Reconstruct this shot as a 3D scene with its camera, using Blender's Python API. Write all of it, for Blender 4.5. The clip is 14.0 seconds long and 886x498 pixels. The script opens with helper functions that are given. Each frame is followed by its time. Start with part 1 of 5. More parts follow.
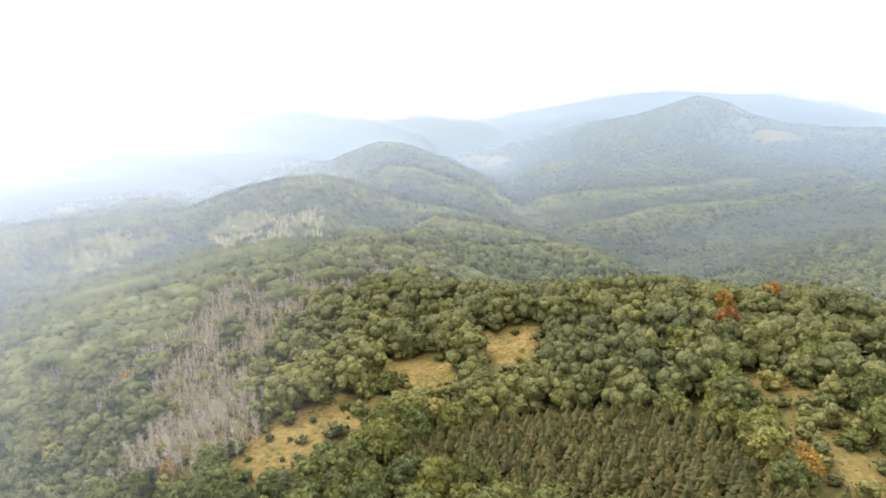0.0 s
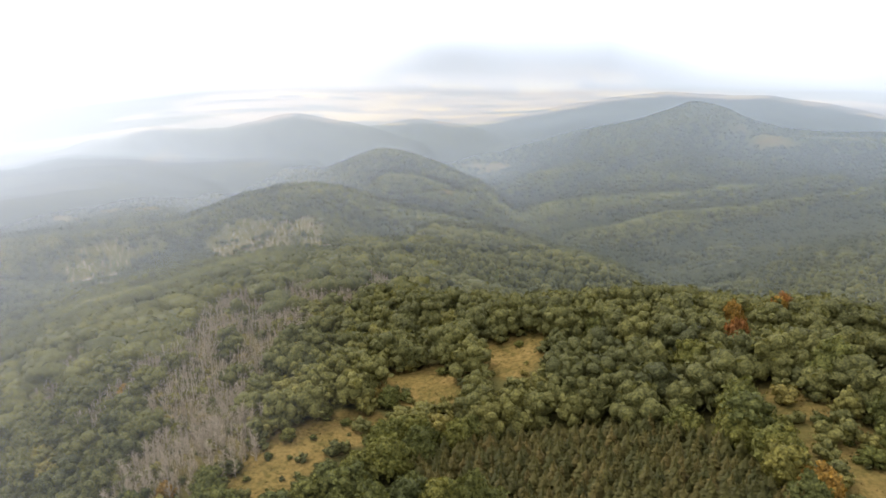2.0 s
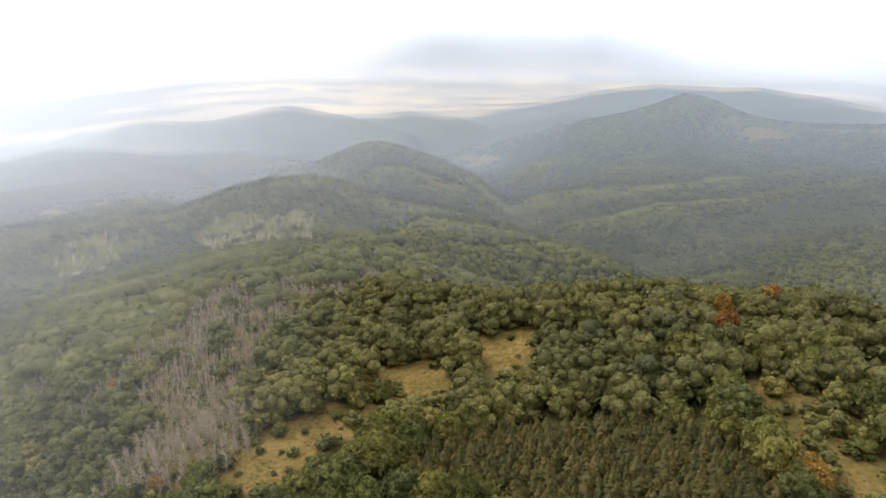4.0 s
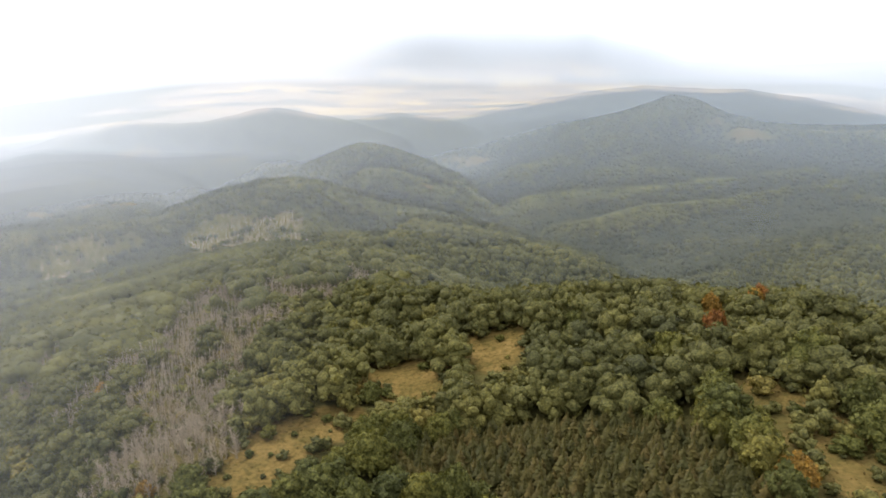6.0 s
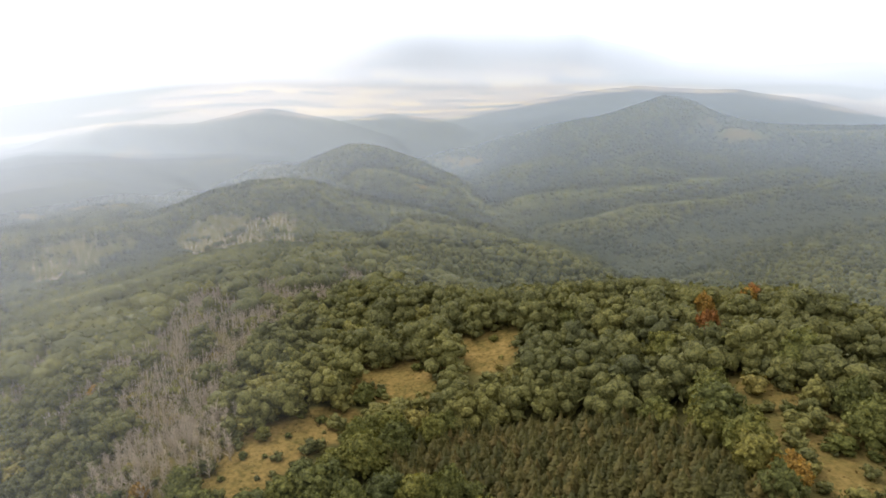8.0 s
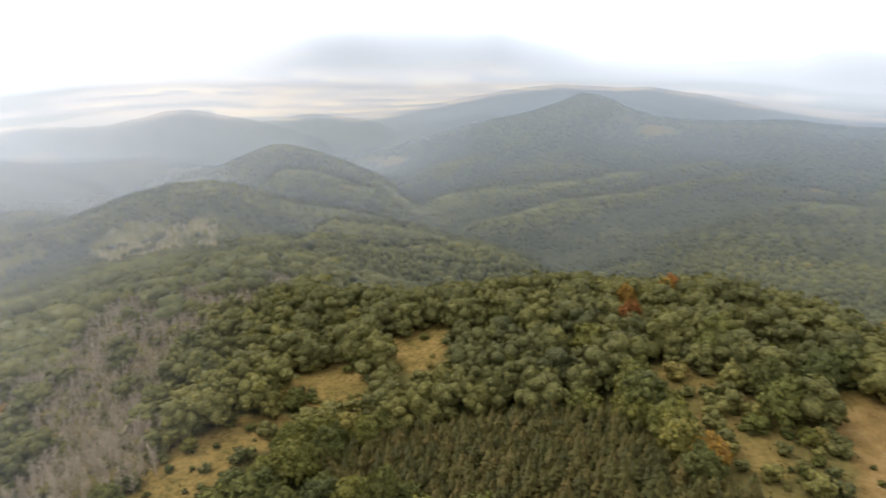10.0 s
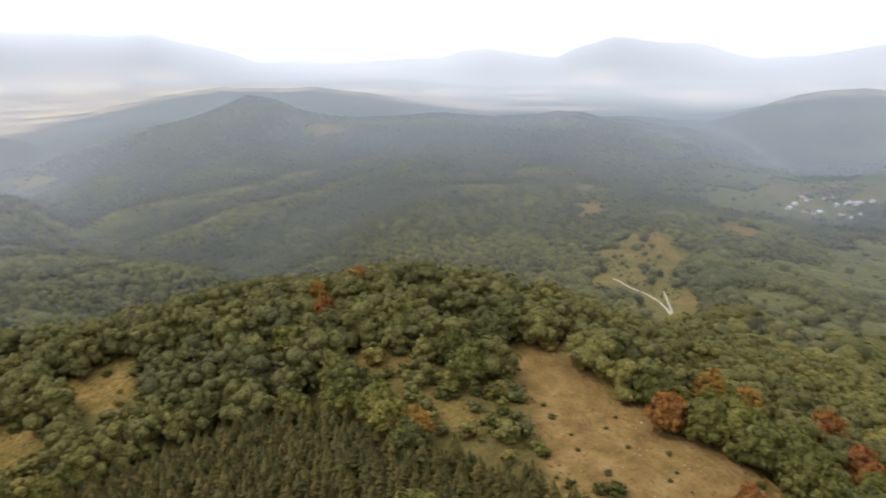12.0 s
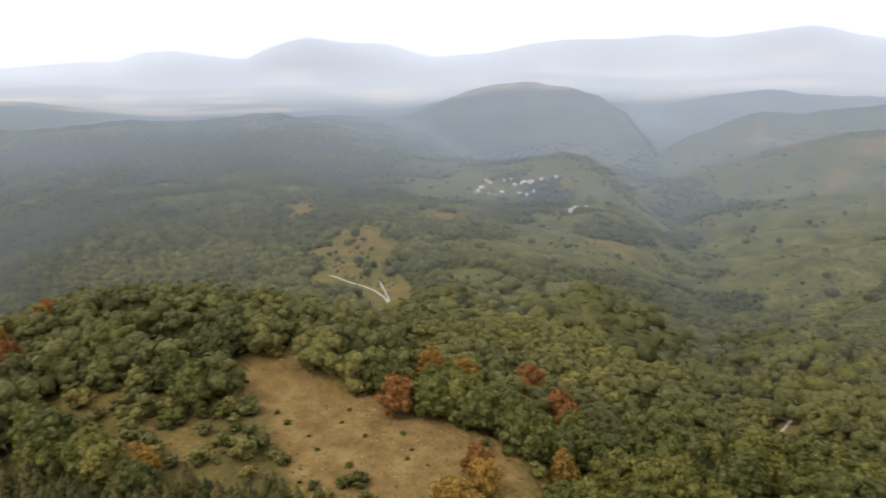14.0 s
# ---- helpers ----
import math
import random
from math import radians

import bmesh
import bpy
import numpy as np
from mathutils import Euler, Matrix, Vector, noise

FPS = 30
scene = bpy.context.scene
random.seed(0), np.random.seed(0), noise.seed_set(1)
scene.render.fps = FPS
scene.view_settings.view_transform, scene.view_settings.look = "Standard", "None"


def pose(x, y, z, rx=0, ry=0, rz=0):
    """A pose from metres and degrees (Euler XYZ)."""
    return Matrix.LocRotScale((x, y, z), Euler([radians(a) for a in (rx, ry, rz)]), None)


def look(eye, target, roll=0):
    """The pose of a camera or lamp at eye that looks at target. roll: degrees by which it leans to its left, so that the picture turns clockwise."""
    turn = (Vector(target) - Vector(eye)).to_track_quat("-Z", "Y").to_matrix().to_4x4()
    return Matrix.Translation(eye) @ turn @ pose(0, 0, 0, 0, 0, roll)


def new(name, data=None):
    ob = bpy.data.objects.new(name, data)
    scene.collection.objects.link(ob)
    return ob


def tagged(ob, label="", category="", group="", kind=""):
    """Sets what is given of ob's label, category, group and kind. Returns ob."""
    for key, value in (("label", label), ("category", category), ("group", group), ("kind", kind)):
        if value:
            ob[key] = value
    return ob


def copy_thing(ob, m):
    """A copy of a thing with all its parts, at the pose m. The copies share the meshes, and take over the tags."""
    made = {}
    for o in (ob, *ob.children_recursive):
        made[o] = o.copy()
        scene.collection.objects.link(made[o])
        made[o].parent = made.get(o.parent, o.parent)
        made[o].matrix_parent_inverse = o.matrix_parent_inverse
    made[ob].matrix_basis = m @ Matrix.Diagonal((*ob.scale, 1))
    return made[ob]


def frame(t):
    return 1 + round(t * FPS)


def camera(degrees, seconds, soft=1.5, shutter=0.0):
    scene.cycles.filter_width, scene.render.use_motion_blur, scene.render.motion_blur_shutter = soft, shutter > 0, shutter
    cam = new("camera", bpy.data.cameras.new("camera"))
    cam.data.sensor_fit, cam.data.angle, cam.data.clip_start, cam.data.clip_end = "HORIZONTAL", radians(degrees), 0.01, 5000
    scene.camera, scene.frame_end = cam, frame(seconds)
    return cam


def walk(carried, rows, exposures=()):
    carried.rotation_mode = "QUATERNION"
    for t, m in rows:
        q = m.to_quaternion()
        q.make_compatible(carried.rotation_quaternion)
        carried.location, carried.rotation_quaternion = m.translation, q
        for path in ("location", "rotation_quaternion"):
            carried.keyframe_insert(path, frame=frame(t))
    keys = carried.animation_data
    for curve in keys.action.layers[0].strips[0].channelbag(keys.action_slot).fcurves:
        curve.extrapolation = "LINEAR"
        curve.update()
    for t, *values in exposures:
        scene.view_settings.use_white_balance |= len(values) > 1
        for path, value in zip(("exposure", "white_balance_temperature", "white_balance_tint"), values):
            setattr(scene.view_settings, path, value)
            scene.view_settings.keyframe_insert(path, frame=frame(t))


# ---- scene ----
# The camera: a small drone that glides forward a few metres, hovers and then turns to the right.
cam = camera(64.2, 14.0, soft=1.7, shutter=0.5)
PATH = [
    (0, pose(1.22, -4.86, 99.82, 72.79, 0.16, 0.89)),
    (0.5, pose(0.78, -3.01, 99.78, 72.79, 0.12, 0.89)),
    (1, pose(0.36, -1.42, 99.84, 73.09, 0.11, 0.90)),
    (1.5, pose(0.07, -0.58, 99.81, 73.41, 0.14, 0.81)),
    (2, pose(-0.05, -0.25, 99.88, 73.28, 0.34, 0.68)),
    (2.5, pose(0.00, 0.00, 100.00, 72.87, 0.57, 0.54)),
    (3, pose(0.00, 0.00, 100.00, 72.66, 0.47, 0.39)),
    (5.5, pose(0.00, 0.00, 100.00, 72.78, 0.30, -0.74)),
    (6, pose(0.00, 0.00, 100.00, 72.80, 0.26, -0.94)),
    (6.5, pose(0.00, 0.00, 100.00, 72.83, 0.21, -1.11)),
    (7, pose(0.00, 0.00, 100.00, 72.87, 0.25, -1.30)),
    (9.3, pose(0.00, 0.00, 100.00, 72.76, 0.22, -2.33)),
    (9.5, pose(0.00, 0.00, 100.00, 72.74, 0.22, -2.99)),
    (10, pose(0.00, 0.00, 100.00, 72.76, 0.16, -7.57)),
    (10.5, pose(0.00, 0.00, 100.00, 72.80, 0.17, -14.45)),
    (11, pose(0.00, 0.00, 100.00, 72.79, 0.16, -21.38)),
    (11.5, pose(0.00, 0.00, 100.00, 72.80, 0.21, -27.67)),
    (12, pose(0.00, 0.00, 100.00, 72.79, 0.19, -33.73)),
    (12.5, pose(0.00, 0.00, 100.00, 72.78, 0.20, -39.76)),
    (13, pose(0.00, 0.00, 100.00, 72.77, 0.16, -45.74)),
    (13.5, pose(0.00, 0.00, 100.00, 72.75, 0.21, -51.71)),
    (14, pose(0.00, 0.00, 100.00, 72.78, 0.14, -57.62)),
]
walk(cam, PATH, [(0, 1.56, 5930, 10), (0.5, 1.42, 6000, 10), (1.0, 1.13, 6130, 10), (1.5, 0.92, 6240, 10), (2.0, 0.76, 6320, 10), (2.5, 0.7, 6360, 10), (9.5, 0.66, 6400, 10), (11, 0.56, 6400, 11), (14, 0.41, 6400, 12)])

# ---- light: a bright, hazy, overcast sky with a wide soft sun ahead to the left ----
SUN_ELEVATION, SUN_AZIMUTH = radians(54), radians(-48)
world = bpy.data.worlds.new("hazy_sky")
scene.world = world
world.use_nodes = True
wn = world.node_tree
sky = wn.nodes.new("ShaderNodeTexSky")
sky.sky_type, sky.sun_disc = "NISHITA", False
sky.sun_elevation, sky.sun_rotation = SUN_ELEVATION, SUN_AZIMUTH
sky.altitude, sky.air_density, sky.dust_density, sky.ozone_density = 600, 1.0, 1.5, 1.0
soften = wn.nodes.new("ShaderNodeHueSaturation")
soften.inputs["Saturation"].default_value = 0.35
wn.links.new(sky.outputs["Color"], soften.inputs["Color"])
# a high white veil of cloud over the whole sky
cloud = wn.nodes.new("ShaderNodeMix")
cloud.data_type = "RGBA"
cloud.inputs["Factor"].default_value = 0.7
# brighter overhead than near the horizon, as overcast skies are
height = wn.nodes.new("ShaderNodeSeparateXYZ")
wn.links.new(wn.nodes.new("ShaderNodeTexCoord").outputs["Generated"], height.inputs[0])
veil = wn.nodes.new("ShaderNodeValToRGB")
veil.color_ramp.elements[0].color, veil.color_ramp.elements[1].color = (0.88, 0.89, 0.91, 1), (1.0, 1.02, 1.05, 1)
wn.links.new(height.outputs["Z"], veil.inputs["Fac"])
bright = wn.nodes.new("ShaderNodeVectorMath")
bright.operation = "SCALE"
bright.inputs["Scale"].default_value = 8.4
wn.links.new(veil.outputs["Color"], bright.inputs[0])
wn.links.new(bright.outputs["Vector"], cloud.inputs["B"])
wn.links.new(soften.outputs["Color"], cloud.inputs["A"])
background = wn.nodes["Background"]
wn.links.new(cloud.outputs["Result"], background.inputs["Color"])
background.inputs["Strength"].default_value = 0.131

sun_data = bpy.data.lights.new("sun", "SUN")
sun_data.energy, sun_data.angle, sun_data.color = 1.15, radians(16), (1.0, 0.95, 0.88)
sun = new("sun", sun_data)
sun_way = Vector((math.sin(SUN_AZIMUTH) * math.cos(SUN_ELEVATION), math.cos(SUN_AZIMUTH) * math.cos(SUN_ELEVATION), math.sin(SUN_ELEVATION)))
sun.matrix_world = look(sun_way * 300, (0, 0, 0))


# ---- helpers of this scene ----
def smooth(a, b, v):
    s = np.clip((np.asarray(v, float) - a) / (b - a), 0, 1)
    return s * s * (3 - 2 * s)


def lattice(ix, iy, seed):
    n = (ix * 374761393 + iy * 668265263 + seed * 974634777) & 0x7FFFFFFF
    n = ((n ^ (n >> 13)) * 1274126177) & 0x7FFFFFFF
    return ((n ^ (n >> 16)) & 0xFFFF) / 65535.0


def value_noise(x, y, size, seed):
    """Smooth noise in 0..1 with cells of that size in metres."""
    u, v = np.asarray(x, float) / size, np.asarray(y, float) / size
    iu, iv = np.floor(u).astype(np.int64), np.floor(v).astype(np.int64)
    fu, fv = u - iu, v - iv
    fu, fv = fu * fu * (3 - 2 * fu), fv * fv * (3 - 2 * fv)
    a, b = lattice(iu, iv, seed), lattice(iu + 1, iv, seed)
    c, d = lattice(iu, iv + 1, seed), lattice(iu + 1, iv + 1, seed)
    return (a * (1 - fu) + b * fu) * (1 - fv) + (c * (1 - fu) + d * fu) * fv


def fbm(x, y, size, seed, octaves=3):
    total, weight, amount = 0, 1.0, 0
    for k in range(octaves):
        total = total + weight * value_noise(x, y, size / 2 ** k, seed + 17 * k)
        amount, weight = amount + weight, weight * 0.5
    return total / amount


def mesh_from(name, verts, faces, attributes=()):
    """A mesh from arrays; all faces have the same number of corners."""
    verts, faces = np.asarray(verts, np.float32), np.asarray(faces, np.int32)
    me = bpy.data.meshes.new(name)
    corners = faces.shape[1]
    me.vertices.add(len(verts))
    me.vertices.foreach_set("co", verts.ravel())
    me.loops.add(faces.size)
    me.loops.foreach_set("vertex_index", faces.ravel())
    me.polygons.add(len(faces))
    me.polygons.foreach_set("loop_start", np.arange(0, faces.size, corners, dtype=np.int32))
    me.update(calc_edges=True)
    for key, values in attributes:
        values = np.asarray(values, np.float32)
        if values.ndim == 2:
            layer = me.attributes.new(key, "FLOAT_COLOR", "POINT")
            layer.data.foreach_set("color", np.c_[values, np.ones(len(values))].astype(np.float32).ravel())
        else:
            layer = me.attributes.new(key, "FLOAT", "POINT")
            layer.data.foreach_set("value", values)
    return me


# ---- the lie of the land: cross-sections that run out from below the drone ----
SECTIONS = []


def section(azimuth, reach, height, wood=9.0):
    """Heights of the tree tops along one bearing; the ground lies below them by the height of the wood."""
    SECTIONS.append((azimuth, np.array(reach, float), np.array(height, float) - wood))


section(-36, (150, 200, 280, 400, 600, 900, 1300, 1900, 2600, 3000, 3500, 4300), (-4, -20, -31, -54, -86, -129, -181, -245, -321, -370, -361, -276))
section(-30, (150, 200, 280, 400, 600, 900, 1300, 1900, 2600, 3000, 3300, 3600, 4300), (6, -6, -19, -42, -78, -124, -176, -235, -307, -327, -381, -329, -246))
section(-24, (150, 200, 260, 400, 600, 850, 1150, 1700, 2400, 3000, 3300, 3700, 4400), (12, -1, -10, -36, -72, -112, -153, -221, -302, -247, -317, -276, -200))
section(-18, (150, 195, 240, 330, 500, 750, 950, 1150, 1350, 2100, 2700, 3100, 3350, 3700, 4400), (15, 7, -3, -14, -43, -84, -100, -153, -170, -263, -284, -253, -311, -263, -146))
section(-12, (150, 193, 265, 370, 560, 820, 1050, 1500, 1900, 2600, 3200, 3450, 3700, 4400), (15, 14, 1, -15, -50, -65, -152, -208, -232, -265, -248, -299, -256, -131))
section(-6, (150, 255, 330, 400, 480, 700, 900, 1000, 1300, 1700, 2000, 2900, 3200, 3600, 4400), (15, 8, -14, -24, -37, -90, -109, -116, -200, -160, -271, -256, -304, -291, -131))
section(0, (150, 200, 230, 268, 320, 420, 520, 650, 900, 1050, 1350, 1650, 1950, 2400, 3000, 3250, 3600, 4400), (16, 16, 17, 2, -29, -42, -51, -94, -126, -142, -187, -194, -279, -306, -268, -311, -291, -131))
section(6, (150, 212, 250, 320, 492, 560, 800, 1150, 1600, 2300, 2900, 3200, 3900, 4500), (17, 20, 6, -45, -61, -73, -120, -163, -208, -252, -230, -287, -248, -136))
section(12, (150, 212, 250, 320, 672, 850, 1000, 1400, 2000, 2800, 3200, 4100, 4500), (20, 24, 9, -45, -112, -131, -147, -165, -185, -170, -248, -208, -136))
section(18, (150, 212, 250, 320, 600, 720, 1000, 1350, 1800, 2300, 2650, 3200, 3500, 4100, 4500), (24, 27, 13, -45, -130, -133, -149, -150, -137, -117, -207, -163, -237, -201, -136))
section(24, (150, 212, 250, 330, 600, 700, 900, 1250, 1800, 2300, 2650, 3200, 3500, 4200, 4500), (27, 27, 13, -45, -130, -118, -129, -152, -153, -166, -244, -157, -237, -194, -136))
section(30, (150, 207, 245, 330, 500, 650, 1000, 1500, 2200, 2600, 3100, 3600, 4300), (29, 33, 19, -45, -110, -86, -127, -162, -174, -247, -231, -202, -171))
section(36, (150, 197, 235, 320, 560, 850, 1300, 1900, 2300, 2700, 3300, 4200), (29, 33, 19, -40, -79, -109, -148, -164, -182, -251, -258, -223))
section(42, (140, 188, 226, 300, 480, 800, 1200, 2000, 2500, 2800, 3300, 4200), (29, 33, 19, -35, -62, -101, -133, -170, -207, -254, -247, -216))
section(48, (135, 174, 212, 300, 430, 700, 1050, 1600, 2500, 2800, 3300, 4200), (29, 32, 18, -40, -50, -89, -131, -173, -194, -244, -247, -208))
section(54, (130, 165, 200, 260, 330, 520, 850, 1250, 1800, 2600, 3300, 4200), (29, 26, 20, -9, -33, -65, -104, -148, -182, -215, -258, -208))
section(60, (120, 145, 175, 230, 330, 500, 680, 1200, 1450, 1700, 2000, 2500, 3000, 3400, 4200), (29, 28, 20, 4, -25, -54, -86, -157, -192, -209, -231, -207, -162, -233, -172))
section(66, (120, 140, 185, 240, 360, 560, 850, 1250, 1650, 2500, 3000, 3400, 4200), (28, 21, 10, -6, -35, -75, -117, -168, -191, -211, -131, -221, -142))
section(72, (125, 180, 270, 400, 650, 1000, 1600, 2300, 2900, 3200, 3900, 4300), (18, 11, -19, -48, -90, -142, -208, -252, -215, -225, -207, -140))
section(78, (130, 180, 215, 280, 480, 650, 750, 1100, 1500, 2000, 2600, 3200, 4000, 4300), (21, 13, 2, -50, -80, -111, -118, -174, -202, -228, -219, -202, -180, -140))
section(84, (130, 160, 220, 330, 430, 520, 600, 750, 850, 1000, 1250, 1600, 2200, 3000, 3400, 4200), (22, 15, -42, -46, -65, -78, -102, -102, -104, -138, -152, -165, -182, -141, -197, -120))
section(90, (130, 150, 205, 270, 330, 480, 560, 750, 850, 1000, 1400, 1900, 2900, 3400, 4200), (22, 17, -42, -31, -38, -74, -82, -91, -109, -111, -137, -157, -149, -197, -120))
section(98, (130, 150, 205, 270, 330, 480, 560, 750, 850, 1000, 1400, 1900, 2900, 3400, 4200), (22, 15, -42, -32, -38, -74, -82, -91, -109, -111, -137, -157, -149, -197, -120))
# the skyline of the far mountains: bearing, degrees below the level of the eye
SKYLINE_BEARING = (-50, -36, -28, -18, -12, -9, -2, 5, 12, 16, 19.5, 23, 28, 33.5, 35.5, 37.5, 40, 42.5, 44, 47, 53, 57, 61, 65, 70, 74.5, 78, 81, 85, 90, 110)
SKYLINE_DROP = (4.5, 4.5, 4.2, 2.9, 2.4, 0.5, -0.5, -0.6, -0.4, 0.8, 2.0, 2.2, 2.0, 1.8, 1.0, 0.8, 1.2, 1.7, 1.1, 0.3, 0.4, 1.4, 1.4, 0.8, 0.15, 0.0, 0.15, -0.2, -0.4, 0.0, 0.3)
EYE_HEIGHT, RIM = 100.0, 4800.0

# crests of the hills beyond: bearings, degrees below the level of the eye, distances, slopes towards and away from the drone
RIDGES = []


def ridge(bearings, drops, reach, front, back):
    bearings, drops = np.array(bearings), np.array(drops)
    reach = np.array(reach if len(reach) > 1 else list(reach) * len(bearings), float)
    RIDGES.append((bearings, EYE_HEIGHT - reach * np.tan(np.radians(drops)) - 9.0, reach, front, back))


# the green ridge beyond the plateau
ridge((-23.8, -20.8, -18.1, -15.3, -12.5, -9.7, -6.9, -3.1, -0.3, 3.1, 6.4, 8.4), (20.30, 19.37, 18.47, 17.64, 17.01, 16.29, 15.97, 15.82, 16.23, 17.01, 18.38, 19.55), (330, 350, 375, 400, 425, 450, 470, 480, 480, 480, 480, 480), 0.34, 0.4)
# the yellowing spur
ridge((2.1, 4.0, 6.4, 9.2, 11.6, 13.4, 15.3, 16.5), (17.16, 16.87, 16.65, 16.43, 16.65, 17.09, 17.96, 18.93), (520, 525, 535, 545, 550, 550, 550, 545), 0.42, 0.5)
# the low spur behind it
ridge((-1.7, 1.6, 5.4, 8.7, 11.5, 13.9), (14.65, 15.05, 15.20, 15.45, 16.02, 16.80), (690, 700, 710, 715, 710, 690), 0.3, 0.4)
# the long hill with dead wood
ridge((-38.8, -34.4, -32.3, -28.7, -24.9, -21.3, -18.7, -16.5, -13.9, -11.2, -8.5, -5.8, -3.1, -0.3, 2.6, 5.9), (14.29, 14.22, 14.02, 13.67, 13.41, 13.24, 12.52, 11.77, 11.32, 11.23, 11.70, 12.69, 13.44, 14.03, 14.59, 15.11), (760, 780, 790, 800, 815, 830, 840, 850, 860, 870, 875, 880, 890, 900, 905, 910), 0.3, 0.35)
# its western shoulder runs out gently
ridge((-38.8, -34.4, -32.3, -28.7, -24.9, -22.5), (14.35, 14.28, 14.08, 13.73, 13.47, 13.7), (760, 780, 790, 800, 815, 825), 0.3, 0.15)
# the cone
ridge((-12.5, -10.3, -8.4, -7.0, -5.7, -3.9, -2.0, -0.2, 2.6, 4.9, 6.1), (10.68, 10.07, 9.25, 8.75, 8.52, 8.73, 9.29, 10.17, 11.58, 12.89, 14.01), (1480, 1470, 1450, 1440, 1430, 1420, 1400, 1370, 1300, 1220, 1150), 0.34, 0.4)
# the spur of the cone
ridge((-5.3, -2.5, -0.2, 2.6, 4.9), (10.67, 11.00, 11.80, 12.81, 14.02), (1180, 1170, 1150, 1110, 1060), 0.3, 0.4)
# the western fields
ridge((-38.3, -34.0, -32.0, -29.2, -25.4, -22.4, -19.6), (11.82, 11.94, 11.88, 11.72, 11.73, 12.20, 12.84), (1190, 1200, 1210, 1220, 1230, 1230, 1220), 0.16, 0.08)
# the western foothill
ridge((-37.9, -33.6, -31.6, -28.8, -25.1, -21.3, -16.4, -11.2), (9.88, 9.52, 9.36, 9.13, 9.29, 9.84, 10.08, 10.48), (1740, 1750, 1750, 1760, 1770, 1780, 1780, 1760), 0.2, 0.1)
# the western hills
ridge((-37.9, -33.5, -31.4, -30.0, -28.5, -26.7, -25.2, -24.0, -22.8, -21.5, -19.7, -17.3, -15.2, -13.7, -12.2, -10.0, -7.4, -5.2, -2.9), (9.88, 9.22, 8.49, 8.00, 7.61, 7.28, 7.14, 6.60, 6.30, 6.62, 6.87, 6.82, 6.39, 6.10, 5.98, 6.38, 6.97, 7.59, 8.21), (2500,), 0.24, 0.4)
# the middle hill
ridge((-7.9, -5.6, -2.9, -1.1, 1.2, 3.9), (7.23, 6.74, 6.39, 6.76, 7.17, 7.89), (2800,), 0.26, 0.4)
# the far shoulder
ridge((0.7, 3.4, 6.1, 8.8, 11.4, 14.0, 16.5, 19.0, 21.4, 23.7, 25.6, 27.9, 30.4, 32.8, 35.2), (7.44, 6.64, 5.98, 5.48, 5.02, 4.60, 4.31, 4.39, 4.46, 4.40, 4.70, 4.94, 5.41, 5.93, 6.38), (3150,), 0.22, 0.4)
# the peak
ridge((11.5, 14.1, 16.2, 17.6, 18.6, 19.9, 21.1, 23.2, 25.1, 27.8), (7.19, 6.31, 5.67, 5.29, 5.06, 5.32, 5.78, 6.45, 6.94, 7.04), (2400,), 0.26, 0.4)
# the spur of the peak
ridge((3.3, 6.3, 9.0, 11.6, 14.2, 17.1), (11.76, 10.79, 9.98, 8.99, 8.17, 7.13), (1500, 1600, 1720, 1850, 2000, 2200), 0.3, 0.35)
# the upper rib
ridge((7.7, 11.4, 14.5, 17.5, 19.6, 22.9, 25.6, 29.2), (14.34, 13.32, 12.52, 12.01, 11.67, 11.11, 10.41, 9.46), (1120, 1170, 1220, 1280, 1330, 1410, 1480, 1540), 0.3, 0.36)
# the middle rib
ridge((10.1, 13.3, 15.9, 18.9, 21.8, 24.6, 27.6, 30.4, 33.3), (14.99, 14.36, 13.78, 13.37, 12.72, 12.07, 11.19, 10.40, 9.45), (930, 960, 1000, 1050, 1110, 1180, 1270, 1360, 1450), 0.3, 0.38)
# the lower rib
ridge((16.3, 20.3, 23.6, 26.0, 28.2, 31.1, 34.0), (18.95, 18.15, 17.37, 16.66, 15.87, 14.98, 13.84), (640, 665, 695, 725, 760, 800, 850), 0.32, 0.45)
# the edge of the northern plateau
ridge((23.6, 25.6, 29.0, 31.9, 35.0, 37.8, 41.5, 44.9, 47.5, 50.2, 53.8, 56.5), (6.79, 6.72, 6.73, 6.75, 6.80, 6.81, 6.66, 6.55, 6.71, 7.20, 7.74, 8.35), (2250, 2250, 2250, 2230, 2200, 2180, 2160, 2150, 2130, 2110, 2090, 2070), 0.07, 0.3)
# the dome behind the village
ridge((53.3, 56.5, 58.3, 60.1, 61.9, 64.1, 67.2, 69.9, 71.6, 73.5, 74.6), (7.43, 6.30, 5.34, 4.64, 4.33, 4.23, 4.64, 5.33, 6.37, 7.82, 9.28), (2450, 2450, 2450, 2450, 2450, 2450, 2430, 2360, 2240, 2050, 1900), 0.26, 0.4)
# the far eastern hill
ridge((73.4, 75.7, 78.1, 80.4, 83.0, 84.9, 87.0, 89.3, 91.9), (6.79, 5.41, 4.80, 4.49, 4.33, 4.65, 4.72, 4.73, 4.71), (3000,), 0.24, 0.4)
# the eastern hill with clearings
ridge((73.2, 75.2, 77.6, 79.5, 81.6, 84.4, 87.1, 89.4, 91.9), (10.52, 8.86, 7.78, 6.98, 6.15, 6.17, 5.56, 5.25, 4.93), (2000, 2020, 2050, 2080, 2100, 2120, 2130, 2140, 2150), 0.25, 0.4)
